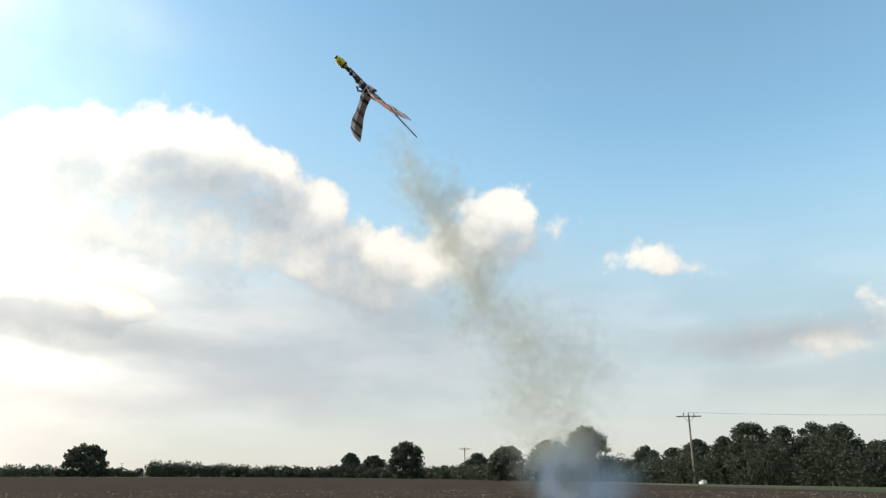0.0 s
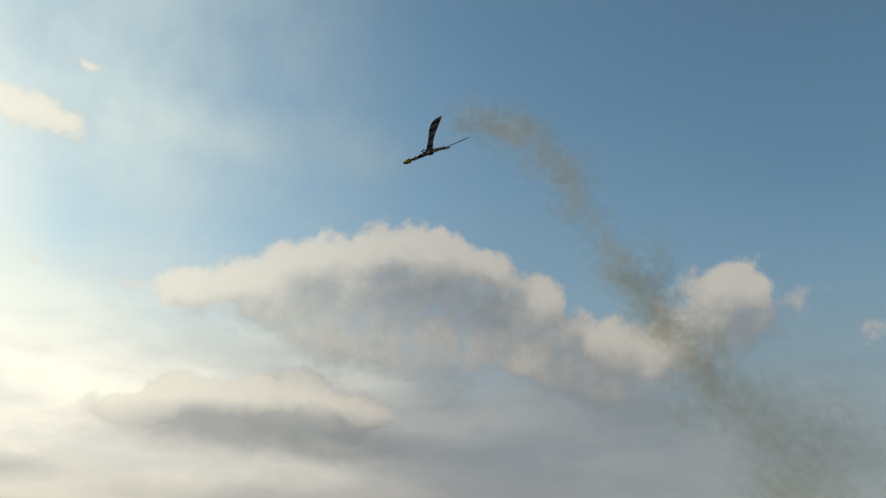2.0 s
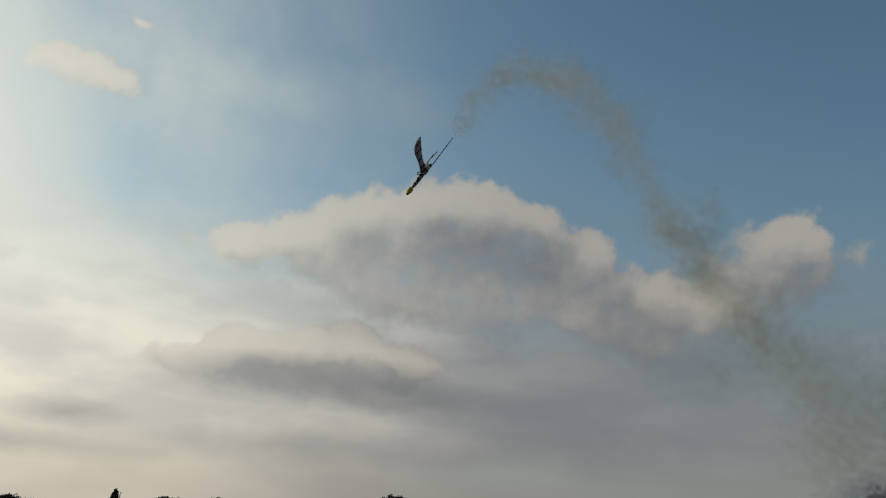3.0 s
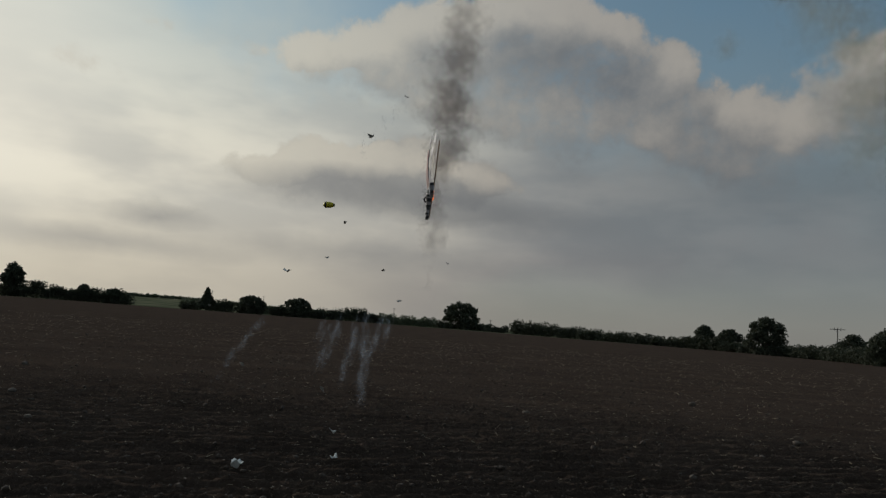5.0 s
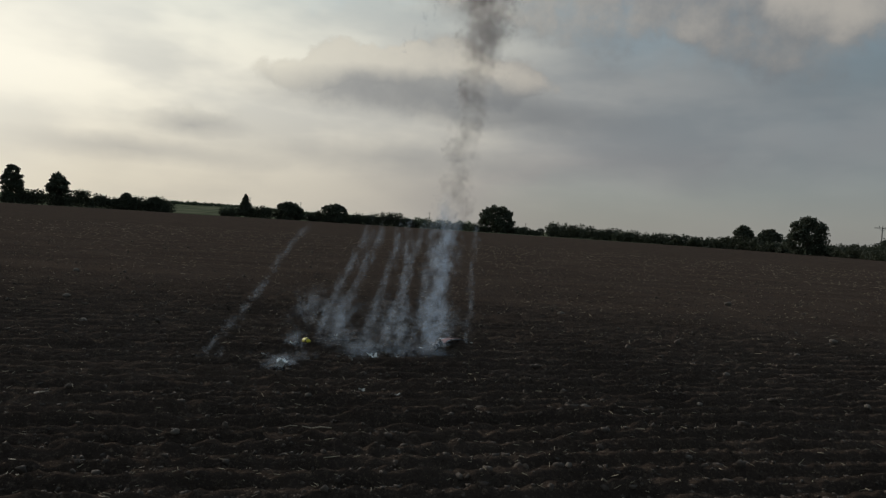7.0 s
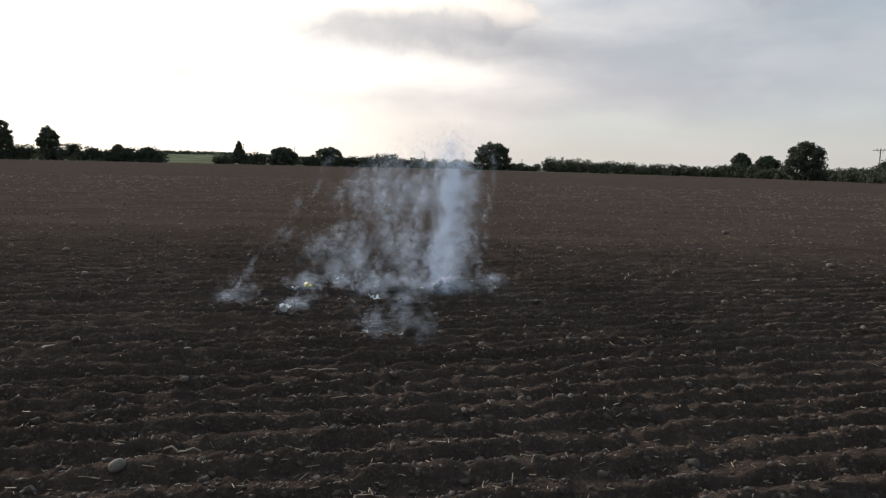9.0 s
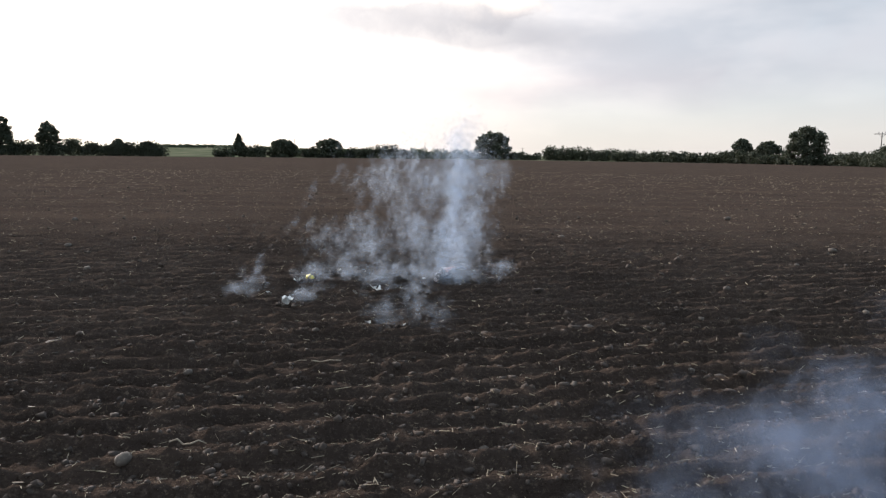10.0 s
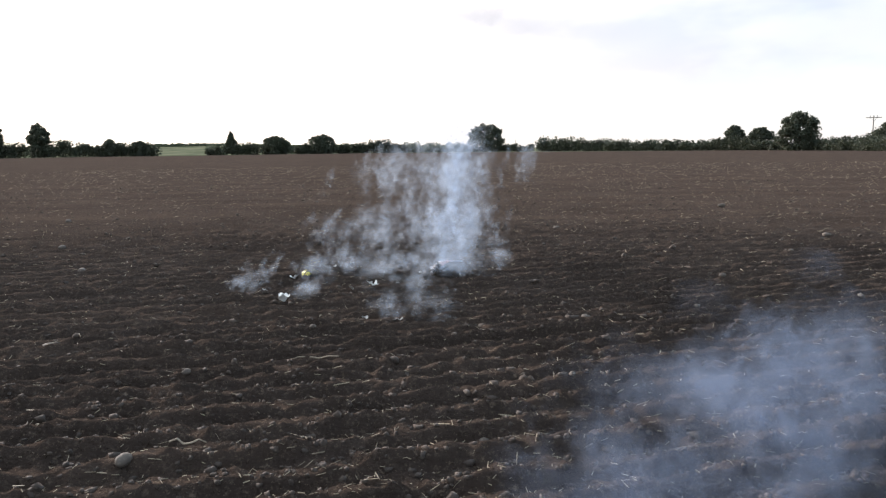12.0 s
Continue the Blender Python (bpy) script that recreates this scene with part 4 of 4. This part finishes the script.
def puff_mesh(name, seed, depth, mat, radii=(1.0, 1.0, 1.0), lobes=12, core=0.55, size=0.05, dense=0.025):
    """A wisp of smoke: many thin veils gathered in uneven overlapping knots. depth: how much of the light its middle holds back."""
    rng = np.random.RandomState(seed)
    foot = 1.9 * radii[0] * radii[2]
    count = int(depth * foot / (dense * 1.05 * size * size))
    knots = rng.normal(size=(lobes, 3)) * 0.42
    width = rng.uniform(0.25, core, lobes)
    which = rng.choice(lobes, count, p=width ** 2 / (width ** 2).sum())
    c = knots[which] + rng.normal(size=(count, 3)) * width[which][:, None] * 0.55
    c *= np.array(radii)
    a, b = rng.normal(size=(count, 3)), rng.normal(size=(count, 3))
    a /= np.linalg.norm(a, axis=1)[:, None]
    b = np.cross(a, b)
    b /= np.linalg.norm(b, axis=1)[:, None]
    n = np.cross(a, b)
    s = size * rng.uniform(0.35, 1.5, count) ** 1.3
    sides = 7
    ring = []
    for k in range(sides):
        t = 2 * math.pi * k / sides
        r = (s * rng.uniform(0.55, 1.35, count))[:, None]
        ring.append(c + r * (math.cos(t) * a + math.sin(t) * b * 0.75 + 0.3 * rng.normal(size=(count, 1)) * n))
    verts = np.stack([c] + ring, 1).reshape(-1, 3)
    base = np.arange(count)[:, None] * (sides + 1)
    faces = np.concatenate([base + [0, 1 + k, 1 + (k + 1) % sides] for k in range(sides)], 0)
    return mesh_fast(name, verts, faces, mat)


PUFFS = []


def puff(me, rows, label, group, way=None):
    """A puff with its way: rows of seconds and place; before the first it waits below the soil."""
    ob = tagged(new("smoke_puff", me), label, "smoke", group, "stuff")
    PUFFS.append((ob, rows, way))
    return ob


def below(p):
    return (p[0], p[1], -6.0)


SMOKE_RNG = np.random.RandomState(77)
trail_small = [puff_mesh("trail_puff", 200 + i, 0.20, SMOKE_BROWN, (0.19, 0.19, 0.19), size=0.050, dense=0.012) for i in range(3)]
trail_mid = [puff_mesh("trail_puff", 210 + i, 0.26, SMOKE_BROWN, (0.34, 0.34, 0.36), 14, size=0.069, dense=0.012) for i in range(3)]
trail_wide = [puff_mesh("trail_puff", 220 + i, 0.22, SMOKE_BROWN, (0.66, 0.6, 0.5), 16, size=0.100, dense=0.012) for i in range(3)]
launch_blue = [puff_mesh("launch_puff", 230 + i, 0.30, SMOKE_LAUNCH, (0.5, 0.4, 0.42), 12, size=0.088, dense=0.012) for i in range(2)]
burst_dark = [puff_mesh("burst_puff", 240 + i, 0.45, SMOKE_DARK, (0.34, 0.34, 0.40), 12, size=0.075, dense=0.022) for i in range(4)]
fall_dark = [puff_mesh("falling_puff", 250 + i, 0.22, SMOKE_DARK, (0.16, 0.16, 0.36), 12, size=0.056, dense=0.022) for i in range(3)]
streak = [puff_mesh("streak_puff", 260 + i, 0.065, SMOKE_WHITE, (0.05, 0.05, 0.20), 22, size=0.024) for i in range(4)]
streak_wide = [puff_mesh("streak_puff", 270 + i, 0.085, SMOKE_WHITE, (0.27, 0.22, 0.32), 18, size=0.056) for i in range(4)]
column = [puff_mesh("column_puff", 280 + i, 0.27, SMOKE_WHITE, (0.18, 0.18, 0.28), 12, size=0.037) for i in range(3)]
column_wide = [puff_mesh("column_puff", 284 + i, 0.15, SMOKE_WHITE, (0.34, 0.25, 0.36), 18, size=0.058) for i in range(3)]
ground_puff = [puff_mesh("ground_puff", 290 + i, 0.16, SMOKE_WHITE, (0.26, 0.18, 0.14), 18, size=0.035) for i in range(4)]
drift_puff = [puff_mesh("drift_puff", 300 + i, 0.15, SMOKE_BLUE, (0.46, 0.34, 0.24), 14, size=0.095, dense=0.012) for i in range(3)]


def lay_trail():
    """The climb's brown trail: azimuth, elevation, distance, puff size, seconds of birth."""
    climb = [
        (24.9, 26.0, 7.6, 0, 0.0), (25.9, 24.2, 7.6, 0, 0.0), (26.9, 23.0, 7.6, 1, 0.0), (27.9, 21.9, 7.6, 1, 0.0), (28.7, 20.5, 7.6, 1, 0.0), (29.4, 19.2, 7.7, 1, 0.0), (30.1, 17.8, 7.7, 1, 0.0),
        (30.8, 16.5, 7.8, 1, 0.0), (31.5, 15.1, 7.8, 1, 0.0), (32.1, 13.6, 7.9, 1, 0.0), (33.2, 12.2, 8.0, 1, 0.0), (34.6, 10.8, 8.0, 2, 0.0), (37.0, 9.0, 8.1, 2, 0.0), (38.8, 7.2, 8.2, 2, 0.0),
        (36.2, 5.6, 8.2, 2, 0.0), (37.2, 3.4, 8.3, 2, 0.0), (39.0, 1.6, 8.4, 2, 0.0)]
    for i, (az, el, d, k, t) in enumerate(climb):
        p = toward(az, el, d)
        q = toward(az - (2.0 if el > 15 else 1.2), el + 0.3, d + 0.2)
        mid = p.lerp(q, 0.55)
        set_ = (trail_small, trail_mid, trail_wide)[k]
        puff(set_[i % 3], [(0.0, p), (1.8, mid), (3.7, q), (7.0, q + Vector((0.8, 4, 9))), (12.0, q + Vector((1.0, 6, 14)))], "thin brownish smoke trail behind the rocket", "trail smoke")
        if k == 1:
            off = Vector(SMOKE_RNG.normal(size=3) * 0.12)
            puff(trail_small[(i + 1) % 3], [(0.0, p + off), (1.8, mid + off * 1.4), (3.7, q + off * 2.0), (7.0, q + off * 3 + Vector((0, 4, 9))), (12.0, q + off * 3 + Vector((0, 6, 14)))], "thin brownish smoke trail behind the rocket", "trail smoke")
    # left behind on the way over the top
    arc = [(0.15, 23.2, 27.8, 8.2), (0.3, 22.2, 29.3, 8.6), (0.45, 21.3, 30.8, 9.0), (0.62, 20.2, 32.2, 9.4), (0.8, 19.1, 33.2, 9.8), (1.0, 17.9, 33.8, 10.2), (1.2, 17.0, 34.2, 10.8), (1.4, 16.0, 34.6, 11.4), (1.6, 14.9, 34.9, 12.0),
           (1.8, 13.6, 35.0, 12.6), (2.0, 12.3, 35.0, 13.2), (2.2, 11.2, 34.7, 13.6), (2.4, 10.0, 34.1, 13.8), (2.65, 8.7, 32.8, 13.8), (2.9, 7.7, 31.2, 13.6), (3.2, 6.7, 29.2, 13.2)]
    for i, (t, az, el, d) in enumerate(arc):
        p = toward(az, el, d)
        q = toward(az - 0.15, el + 0.1, d + 0.1)
        end = toward(az - 3.0, el + 24, d + 6)
        puff(trail_mid[i % 3], [(t, p), (t + 1.2, p.lerp(q, 0.6)), (4.6, q), (8.0, end), (12.0, end + Vector((0, 4, 6)))], "thin brownish smoke trail behind the rocket", "trail smoke")
        if i % 2:
            off = Vector(SMOKE_RNG.normal(size=3) * 0.15)
            puff(trail_small[i % 3], [(t, p + off), (t + 1.2, q + off), (4.7, q + off * 1.5), (8.0, end + off * 4), (12.0, end + off * 4 + Vector((0, 4, 6)))], "thin brownish smoke trail behind the rocket", "trail smoke")
    for i, (az, el, d) in enumerate([(39.4, -0.4, 8.6), (38.6, 0.6, 8.6), (40.6, -1.2, 8.4), (37.8, -1.0, 8.7), (39.8, -2.6, 8.4)]):
        p = toward(az, el, d)
        puff(launch_blue[i % 2], [(0.0, p), (2.0, p + Vector((-0.25, 0.1, 0.25))), (5.0, p + Vector((0.6, 0.5, 0.3))), (12.0, p + Vector((6.0, 1.5, 0.3)))], "bluish launch smoke drifting low over the field", "launch smoke")


def lay_burst():
    """The dark plume of the burst and of the falling wreck, slowly drifting and thinning."""
    plume = [(3.75, 2.4, 24.5, 10.9, 0), (3.8, 2.0, 22.6, 10.9, 0), (3.85, 1.2, 21.3, 10.8, 0), (3.9, 1.9, 20.2, 10.8, 0), (4.0, 1.0, 19.2, 10.8, 0), (4.05, 1.9, 18.2, 10.7, 0), (4.1, 1.0, 17.2, 10.6, 0), (4.2, 1.6, 16.2, 10.6, 0), (4.3, 0.9, 15.2, 10.5, 0),
             (4.4, 1.2, 14.2, 10.4, 0), (4.5, 0.9, 13.1, 10.3, 1), (4.55, 1.1, 12.3, 10.3, 1), (4.6, 0.7, 11.4, 10.2, 1), (4.7, 0.7, 10.3, 10.1, 1), (4.8, 0.5, 9.2, 10.1, 1), (4.9, 0.6, 8.1, 10.0, 1), (5.0, 0.5, 7.0, 10.0, 1), (5.15, 0.4, 5.8, 9.95, 1), (5.3, 0.4, 4.6, 9.9, 1),
             (5.5, 0.3, 3.0, 9.85, 1), (5.65, 0.2, 1.6, 9.8, 1)]
    for i, (t, az, el, d, k) in enumerate(plume):
        p = toward(az, el, d)
        start = Vector((0.1 + 0.2 * (el > 14), d, p.z - 0.1))
        later = toward(az + (0.2 if el > 12 else 0.0) + 0.15, el + 0.35, d)
        side = Vector(SMOKE_RNG.normal(size=3)) * (0.22 if k else 0.3)
        later = later + side * 0.55
        gone = toward(az + 1.0, el * 1.2 + 22.0, d + 3.0) + side * 3.2
        me = burst_dark[i % 4] if not k else fall_dark[i % 3]
        puff(me, [(t, start), (5.3 + 0.0 * i if t < 5.2 else t + 0.1, p), (7.5, later), (9.3, later.lerp(gone, 0.75)), (12.0, gone)], "dense dark grey smoke plume of the burst rocket", "burst smoke")
    # a thin side trail of one star
    for i in range(6):
        p = toward(-5.6 + 0.75 * i, 13.6 + 0.95 * i, 11.5)
        puff(streak[i % 4], [(4.1 + 0.1 * (5 - i), p), (7.7, p + Vector((0.25, 0, 0.1))), (12.0, p + Vector((1.0, 0.3, 1.2)))], "thin grey trail behind a falling star", "burst smoke")


def lay_streaks():
    """White streaks left by the falling pieces, which spread as they drift."""
    lines = [((-2.62, 7.9), (-12.1, -0.7), 8.9, 5.0), ((-1.75, 9.3), (-7.4, -0.7), 9.6, 5.2), ((-1.05, 8.9), (-4.9, -0.6), 9.4, 5.0), ((-0.85, 9.3), (-3.2, -0.5), 9.6, 5.1),
             ((-0.45, 9.6), (-2.2, -0.5), 9.8, 5.2), ((-1.45, 8.9), (-6.2, -0.6), 9.4, 5.05), ((0.25, 9.8), (1.35, 0.1), 10.0, 5.8), ((-0.62, 9.0), (-4.1, -0.6), 9.5, 4.9)]
    for j, (foot, (az, el), d, t) in enumerate(lines):
        a, b = on_ground(*foot, 0.12), toward(az, el, d)
        n = 16
        for i in range(n):
            f = (i + 0.3) / (n - 0.4)
            if j in (0, 6) and i % 2:
                continue
            p = a.lerp(b, f) + Vector(SMOKE_RNG.normal(size=3) * 0.03)
            shift = Vector((0.05 + 0.10 * f, 0.05, 0.0))
            fade = Vector((0.35 + 0.3 * f, 0.25, 0.1 + 0.12 * f)) + Vector(SMOKE_RNG.normal(size=3) * 0.2)
            birth = t - 0.25 + 0.6 * (1 - f)
            first = streak if j not in (6,) else streak[:2]
            puff(first[(i + j) % len(first)], [(birth, p), (7.5, p + shift), (9.5, p + shift + fade * 0.45), (12.0, p + shift + fade)], "white smoke streak trailing a fallen star", "streak smoke", b - a)
            if 1 <= j <= 5 and i % 3 == 0:
                q = p + Vector(SMOKE_RNG.normal(size=3) * 0.14)
                puff(streak_wide[(i + j) % 4], [(6.6 + 0.1 * i, q + shift), (9.5, q + shift + fade * 0.6), (12.0, q + shift + fade * 1.2)], "white smoke streak trailing a fallen star", "streak smoke", b - a)


def lay_ground_smoke():
    """The bluish column over the wreck and the low puffs round the fallen scraps."""
    for i in range(9):
        f = i / 8
        p = Vector((-0.24 + 0.16 * f, 9.1 + 0.2 * f, 0.12 + 1.62 * f))
        birth = 5.72 + 0.6 * (1 - f)
        late = p + Vector((0.10 + 0.10 * f, 0.05, 0.03))
        puff(column[i % 3], [(birth, p), (7.5, p + Vector((0.03, 0, 0.02))), (9.5, late), (12.0, late + Vector((0.08, 0.1, 0.0)))], "bluish white smoke column over the wreck", "wreck smoke")
        start = Vector((p.x, p.y, -0.7))
        wide_at = p + Vector((0.16 + 0.3 * SMOKE_RNG.rand(), 0.1, 0.0))
        puff(column_wide[i % 3], [(7.3 + 0.15 * i, p), (9.3, wide_at), (12.0, wide_at + Vector((0.12, 0.12, 0.02)))], "bluish white smoke column over the wreck", "wreck smoke")
    low = [(-2.55, 7.98, 6.6, 0.35, 0), (-1.95, 9.0, 6.3, 0.3, 1), (-1.85, 8.95, 6.9, 0.45, 2), (-1.75, 7.6, 5.9, 0.2, 3), (-1.45, 9.1, 6.6, 0.45, 0), (-1.15, 8.9, 6.2, 0.4, 1), (-0.95, 8.7, 5.9, 0.4, 2), (-0.65, 9.0, 6.4, 0.45, 3),
           (-0.4, 9.1, 6.3, 0.3, 0), (-0.1, 9.1, 6.4, 0.2, 1), (0.2, 9.2, 6.9, 0.35, 2), (0.55, 9.4, 7.7, 0.5, 3), (-0.75, 6.75, 7.0, 0.15, 0), (-0.4, 6.6, 7.6, 0.2, 1), (-0.55, 8.1, 6.8, 0.25, 2), (-1.0, 9.5, 7.0, 0.5, 3), (-0.6, 9.5, 7.2, 0.6, 0), (-1.6, 9.5, 7.2, 0.5, 1)]
    for i, (x, y, t, up, k) in enumerate(low):
        p = on_ground(x, y, -0.35)
        q = on_ground(x, y, 0.05)
        r = q + Vector((0.12, 0.08, 0.12 * up + 0.02))
        puff(streak_wide[k] if y < 7.0 else ground_puff[k], [(t, p), (t + 0.7, q), (9.4, r), (12.0, r + Vector((0.10, 0.10, 0.10 * up)))], "low white smoke puff over a smoking scrap", "ground smoke")


def lay_drift():
    """Launch smoke that drifts into the foreground in the last seconds."""
    spots = [(1.15, 3.05, 0.12), (1.45, 3.3, 0.3), (1.75, 3.1, 0.2), (2.05, 3.3, 0.38), (1.6, 2.9, 0.05), (2.3, 3.1, 0.2), (1.35, 3.5, 0.36), (1.9, 3.6, 0.42), (2.45, 3.5, 0.3), (2.0, 2.9, 0.1), (0.95, 2.85, 0.0), (1.7, 3.5, 0.15), (2.3, 3.9, 0.45), (0.7, 2.75, -0.05)]
    for i, (x, y, z) in enumerate(spots):
        q = Vector((x, y, z + 0.05))
        h = q + Vector((0.42, -0.40, -0.2))
        start = q + Vector((2.4, -2.2, -0.9))
        puff(drift_puff[i % 3], [(7.6, start), (9.3, h), (10.5, q + Vector((0.1, -0.08, -0.03))), (12.0, q + Vector((-0.12, 0.1, 0.07)))], "pale blue smoke drifting low over the near soil", "drifting smoke")


lay_trail()
lay_burst()
lay_streaks()
lay_ground_smoke()
lay_drift()


# ---- what moves ----


def turned(p, i):
    return Matrix.Translation(p) @ pose(0, 0, 0, 0, 0, (i * 67) % 360)


def motions():
    walk(glider, [(t, axes(p, x, z)) for t, p, x, z in FLIGHT])
    for side, wing in WINGS:
        rows = []
        for t, fold, flap in ((0.0, 0, 0), (3.7, 0, 0), (4.6, 34, -8), (5.3, 52, -14), (6.2, 54, -14), (6.5, 72, -24), (7.0, 72, -24), (12.0, 72, -24)):
            rows.append((t, Matrix.Translation((-ROOT, 0, 0)) @ pose(0, 0, 0, side * flap, 0, side * fold) @ Matrix.Translation((ROOT, 0, 0))))
        walk(wing, rows)
    carried = [(t, axes(p, x, z)) for t, p, x, z in FLIGHT if t <= 3.5]
    spot = on_ground(-1.88, 9.3, 0.05)
    last = carried[-1][1]
    side = last.to_3x3().to_4x4()
    walk(nose_cap, carried + [(3.6, Matrix.Translation((0.37, 11.0, 5.72)) @ side), (4.3, Matrix.Translation((-0.7, 10.6, 5.0)) @ side @ pose(0, 0, 0, 0, 80, 30)),
                              (5.3, Matrix.Translation((-1.46, 10.0, 2.35)) @ side @ pose(0, 0, 0, 20, 150, 50)), (6.0, Matrix.Translation((-1.80, 9.6, 1.02)) @ side @ pose(0, 0, 0, 60, 190, 80)),
                              (6.5, Matrix.Translation((-1.86, 9.4, 0.36)) @ pose(0, 0, 0, 40, 30, 110)), (6.7, Matrix.Translation(spot) @ pose(0, 0, 0, 10, 0, 130)), (6.8, Matrix.Translation(spot) @ pose(0, 0, 0, 10, 0, 130)), (12.0, Matrix.Translation(spot) @ pose(0, 0, 0, 10, 0, 130))])
    rng = np.random.RandomState(31)
    ride = {t: axes(p, x, z) for t, p, x, z in FLIGHT}
    for i, (ob, (x, y, t, kind)) in enumerate(zip(scraps, LANDING)):
        a = on_ground(x, y, 0.03)
        spin = pose(0, 0, 0, 0, 0, float(rng.uniform(0, 360)))
        wait = Matrix.Translation((x, y, -3.0)) @ spin
        rows = [(0.0, wait), (3.567, wait), (3.6, wait)]
        top = BURST + Vector((0.35 * (x - 0.2), 0.3 * (y - 10.8), 0.5 - 0.2 * (i % 3)))
        rows += [(3.634, Matrix.Translation(BURST) @ spin), (4.1, Matrix.Translation(top) @ spin @ pose(0, 0, 0, 60, 40, 0)), (t - 0.45, Matrix.Translation(a) @ spin), (t - 0.35, Matrix.Translation(a) @ spin), (12.0, Matrix.Translation(a) @ spin)]
        walk(ob, rows)
    for i, ob in enumerate(flames + sparks):
        small = i >= len(flames)
        wait = Matrix.Translation((0.3, 11.0, -3.0))
        rows = [(0.0, wait), (3.5, wait), (3.534, wait)]
        hold = ride[3.5]
        way = Vector(rng.normal(size=3))
        tail = i % 4 == 0 and not small
        if tail:
            seat = hold @ Vector((-0.95 - 0.2 * rng.rand(), -0.62, 0.2))
            p1, p2 = seat + 0.06 * way, seat + 0.07 * way + Vector((0.1, 0, -0.12))
        else:
            p1 = Vector((0.36, 11.05, 5.88)) + way * 0.05 + Vector((-0.05, 0, -0.1))
            p2 = Vector((0.20, 10.9, 5.42)) + way * (0.16 if small else 0.09) + Vector((-0.06, 0, -0.22 * rng.rand()))
        gone = p2 + Vector((way.x * 0.7 - 0.5, way.y * 0.4 - 0.6, -1.6 + 0.8 * way.z))
        rows += [(3.567, Matrix.Translation(p1.lerp(hold.translation, 0.5))), (3.6, Matrix.Translation(p1)), (3.7, Matrix.Translation(p2) @ pose(0, 0, 0, 20 * way.x, 20 * way.y, 0))]
        if small:
            low = Vector((gone.x * 1.1, gone.y * 0.97, -0.8))
            end = 4.84 + 0.12 * (i % 4)
            rows += [(4.4, Matrix.Translation(gone)), (end, Matrix.Translation(low)), (5.4, Matrix.Translation(low)), (12.0, Matrix.Translation(low))]
        else:
            seat = Vector((-0.44 - 0.16 * (i / len(flames)), 0, 0.005))
            rows += [(t, Matrix.Translation(ride[t] @ seat)) for t in (4.3, 4.8, 5.3, 5.5, 6.0)]
            low = Vector((-0.16, 9.1, -0.6))
            rows += [(6.22, Matrix.Translation(low)), (6.5, Matrix.Translation(low)), (12.0, Matrix.Translation(low))]
        walk(ob, rows)
    step = 1 / 30
    for i, (ob, rows, way) in enumerate(PUFFS):
        lean = way.to_track_quat("Z", "Y").to_matrix().to_4x4() if way else Matrix.Identity(4)
        t0, p0 = rows[0]
        keys = [(t, Matrix.Translation(p) @ lean @ pose(0, 0, 0, 0, 0, (i * 67) % 360 + 4 * (t - t0))) for t, p in rows]
        if t0 > 0.0:
            wait = Matrix.Translation(below(p0)) @ lean @ pose(0, 0, 0, 0, 0, (i * 67) % 360)
            keys = [(0.0, wait), (t0 - 2 * step, wait), (t0 - step, wait), keys[0], (t0 + step, keys[0][1])] + keys[1:]
        walk(ob, keys)


motions()
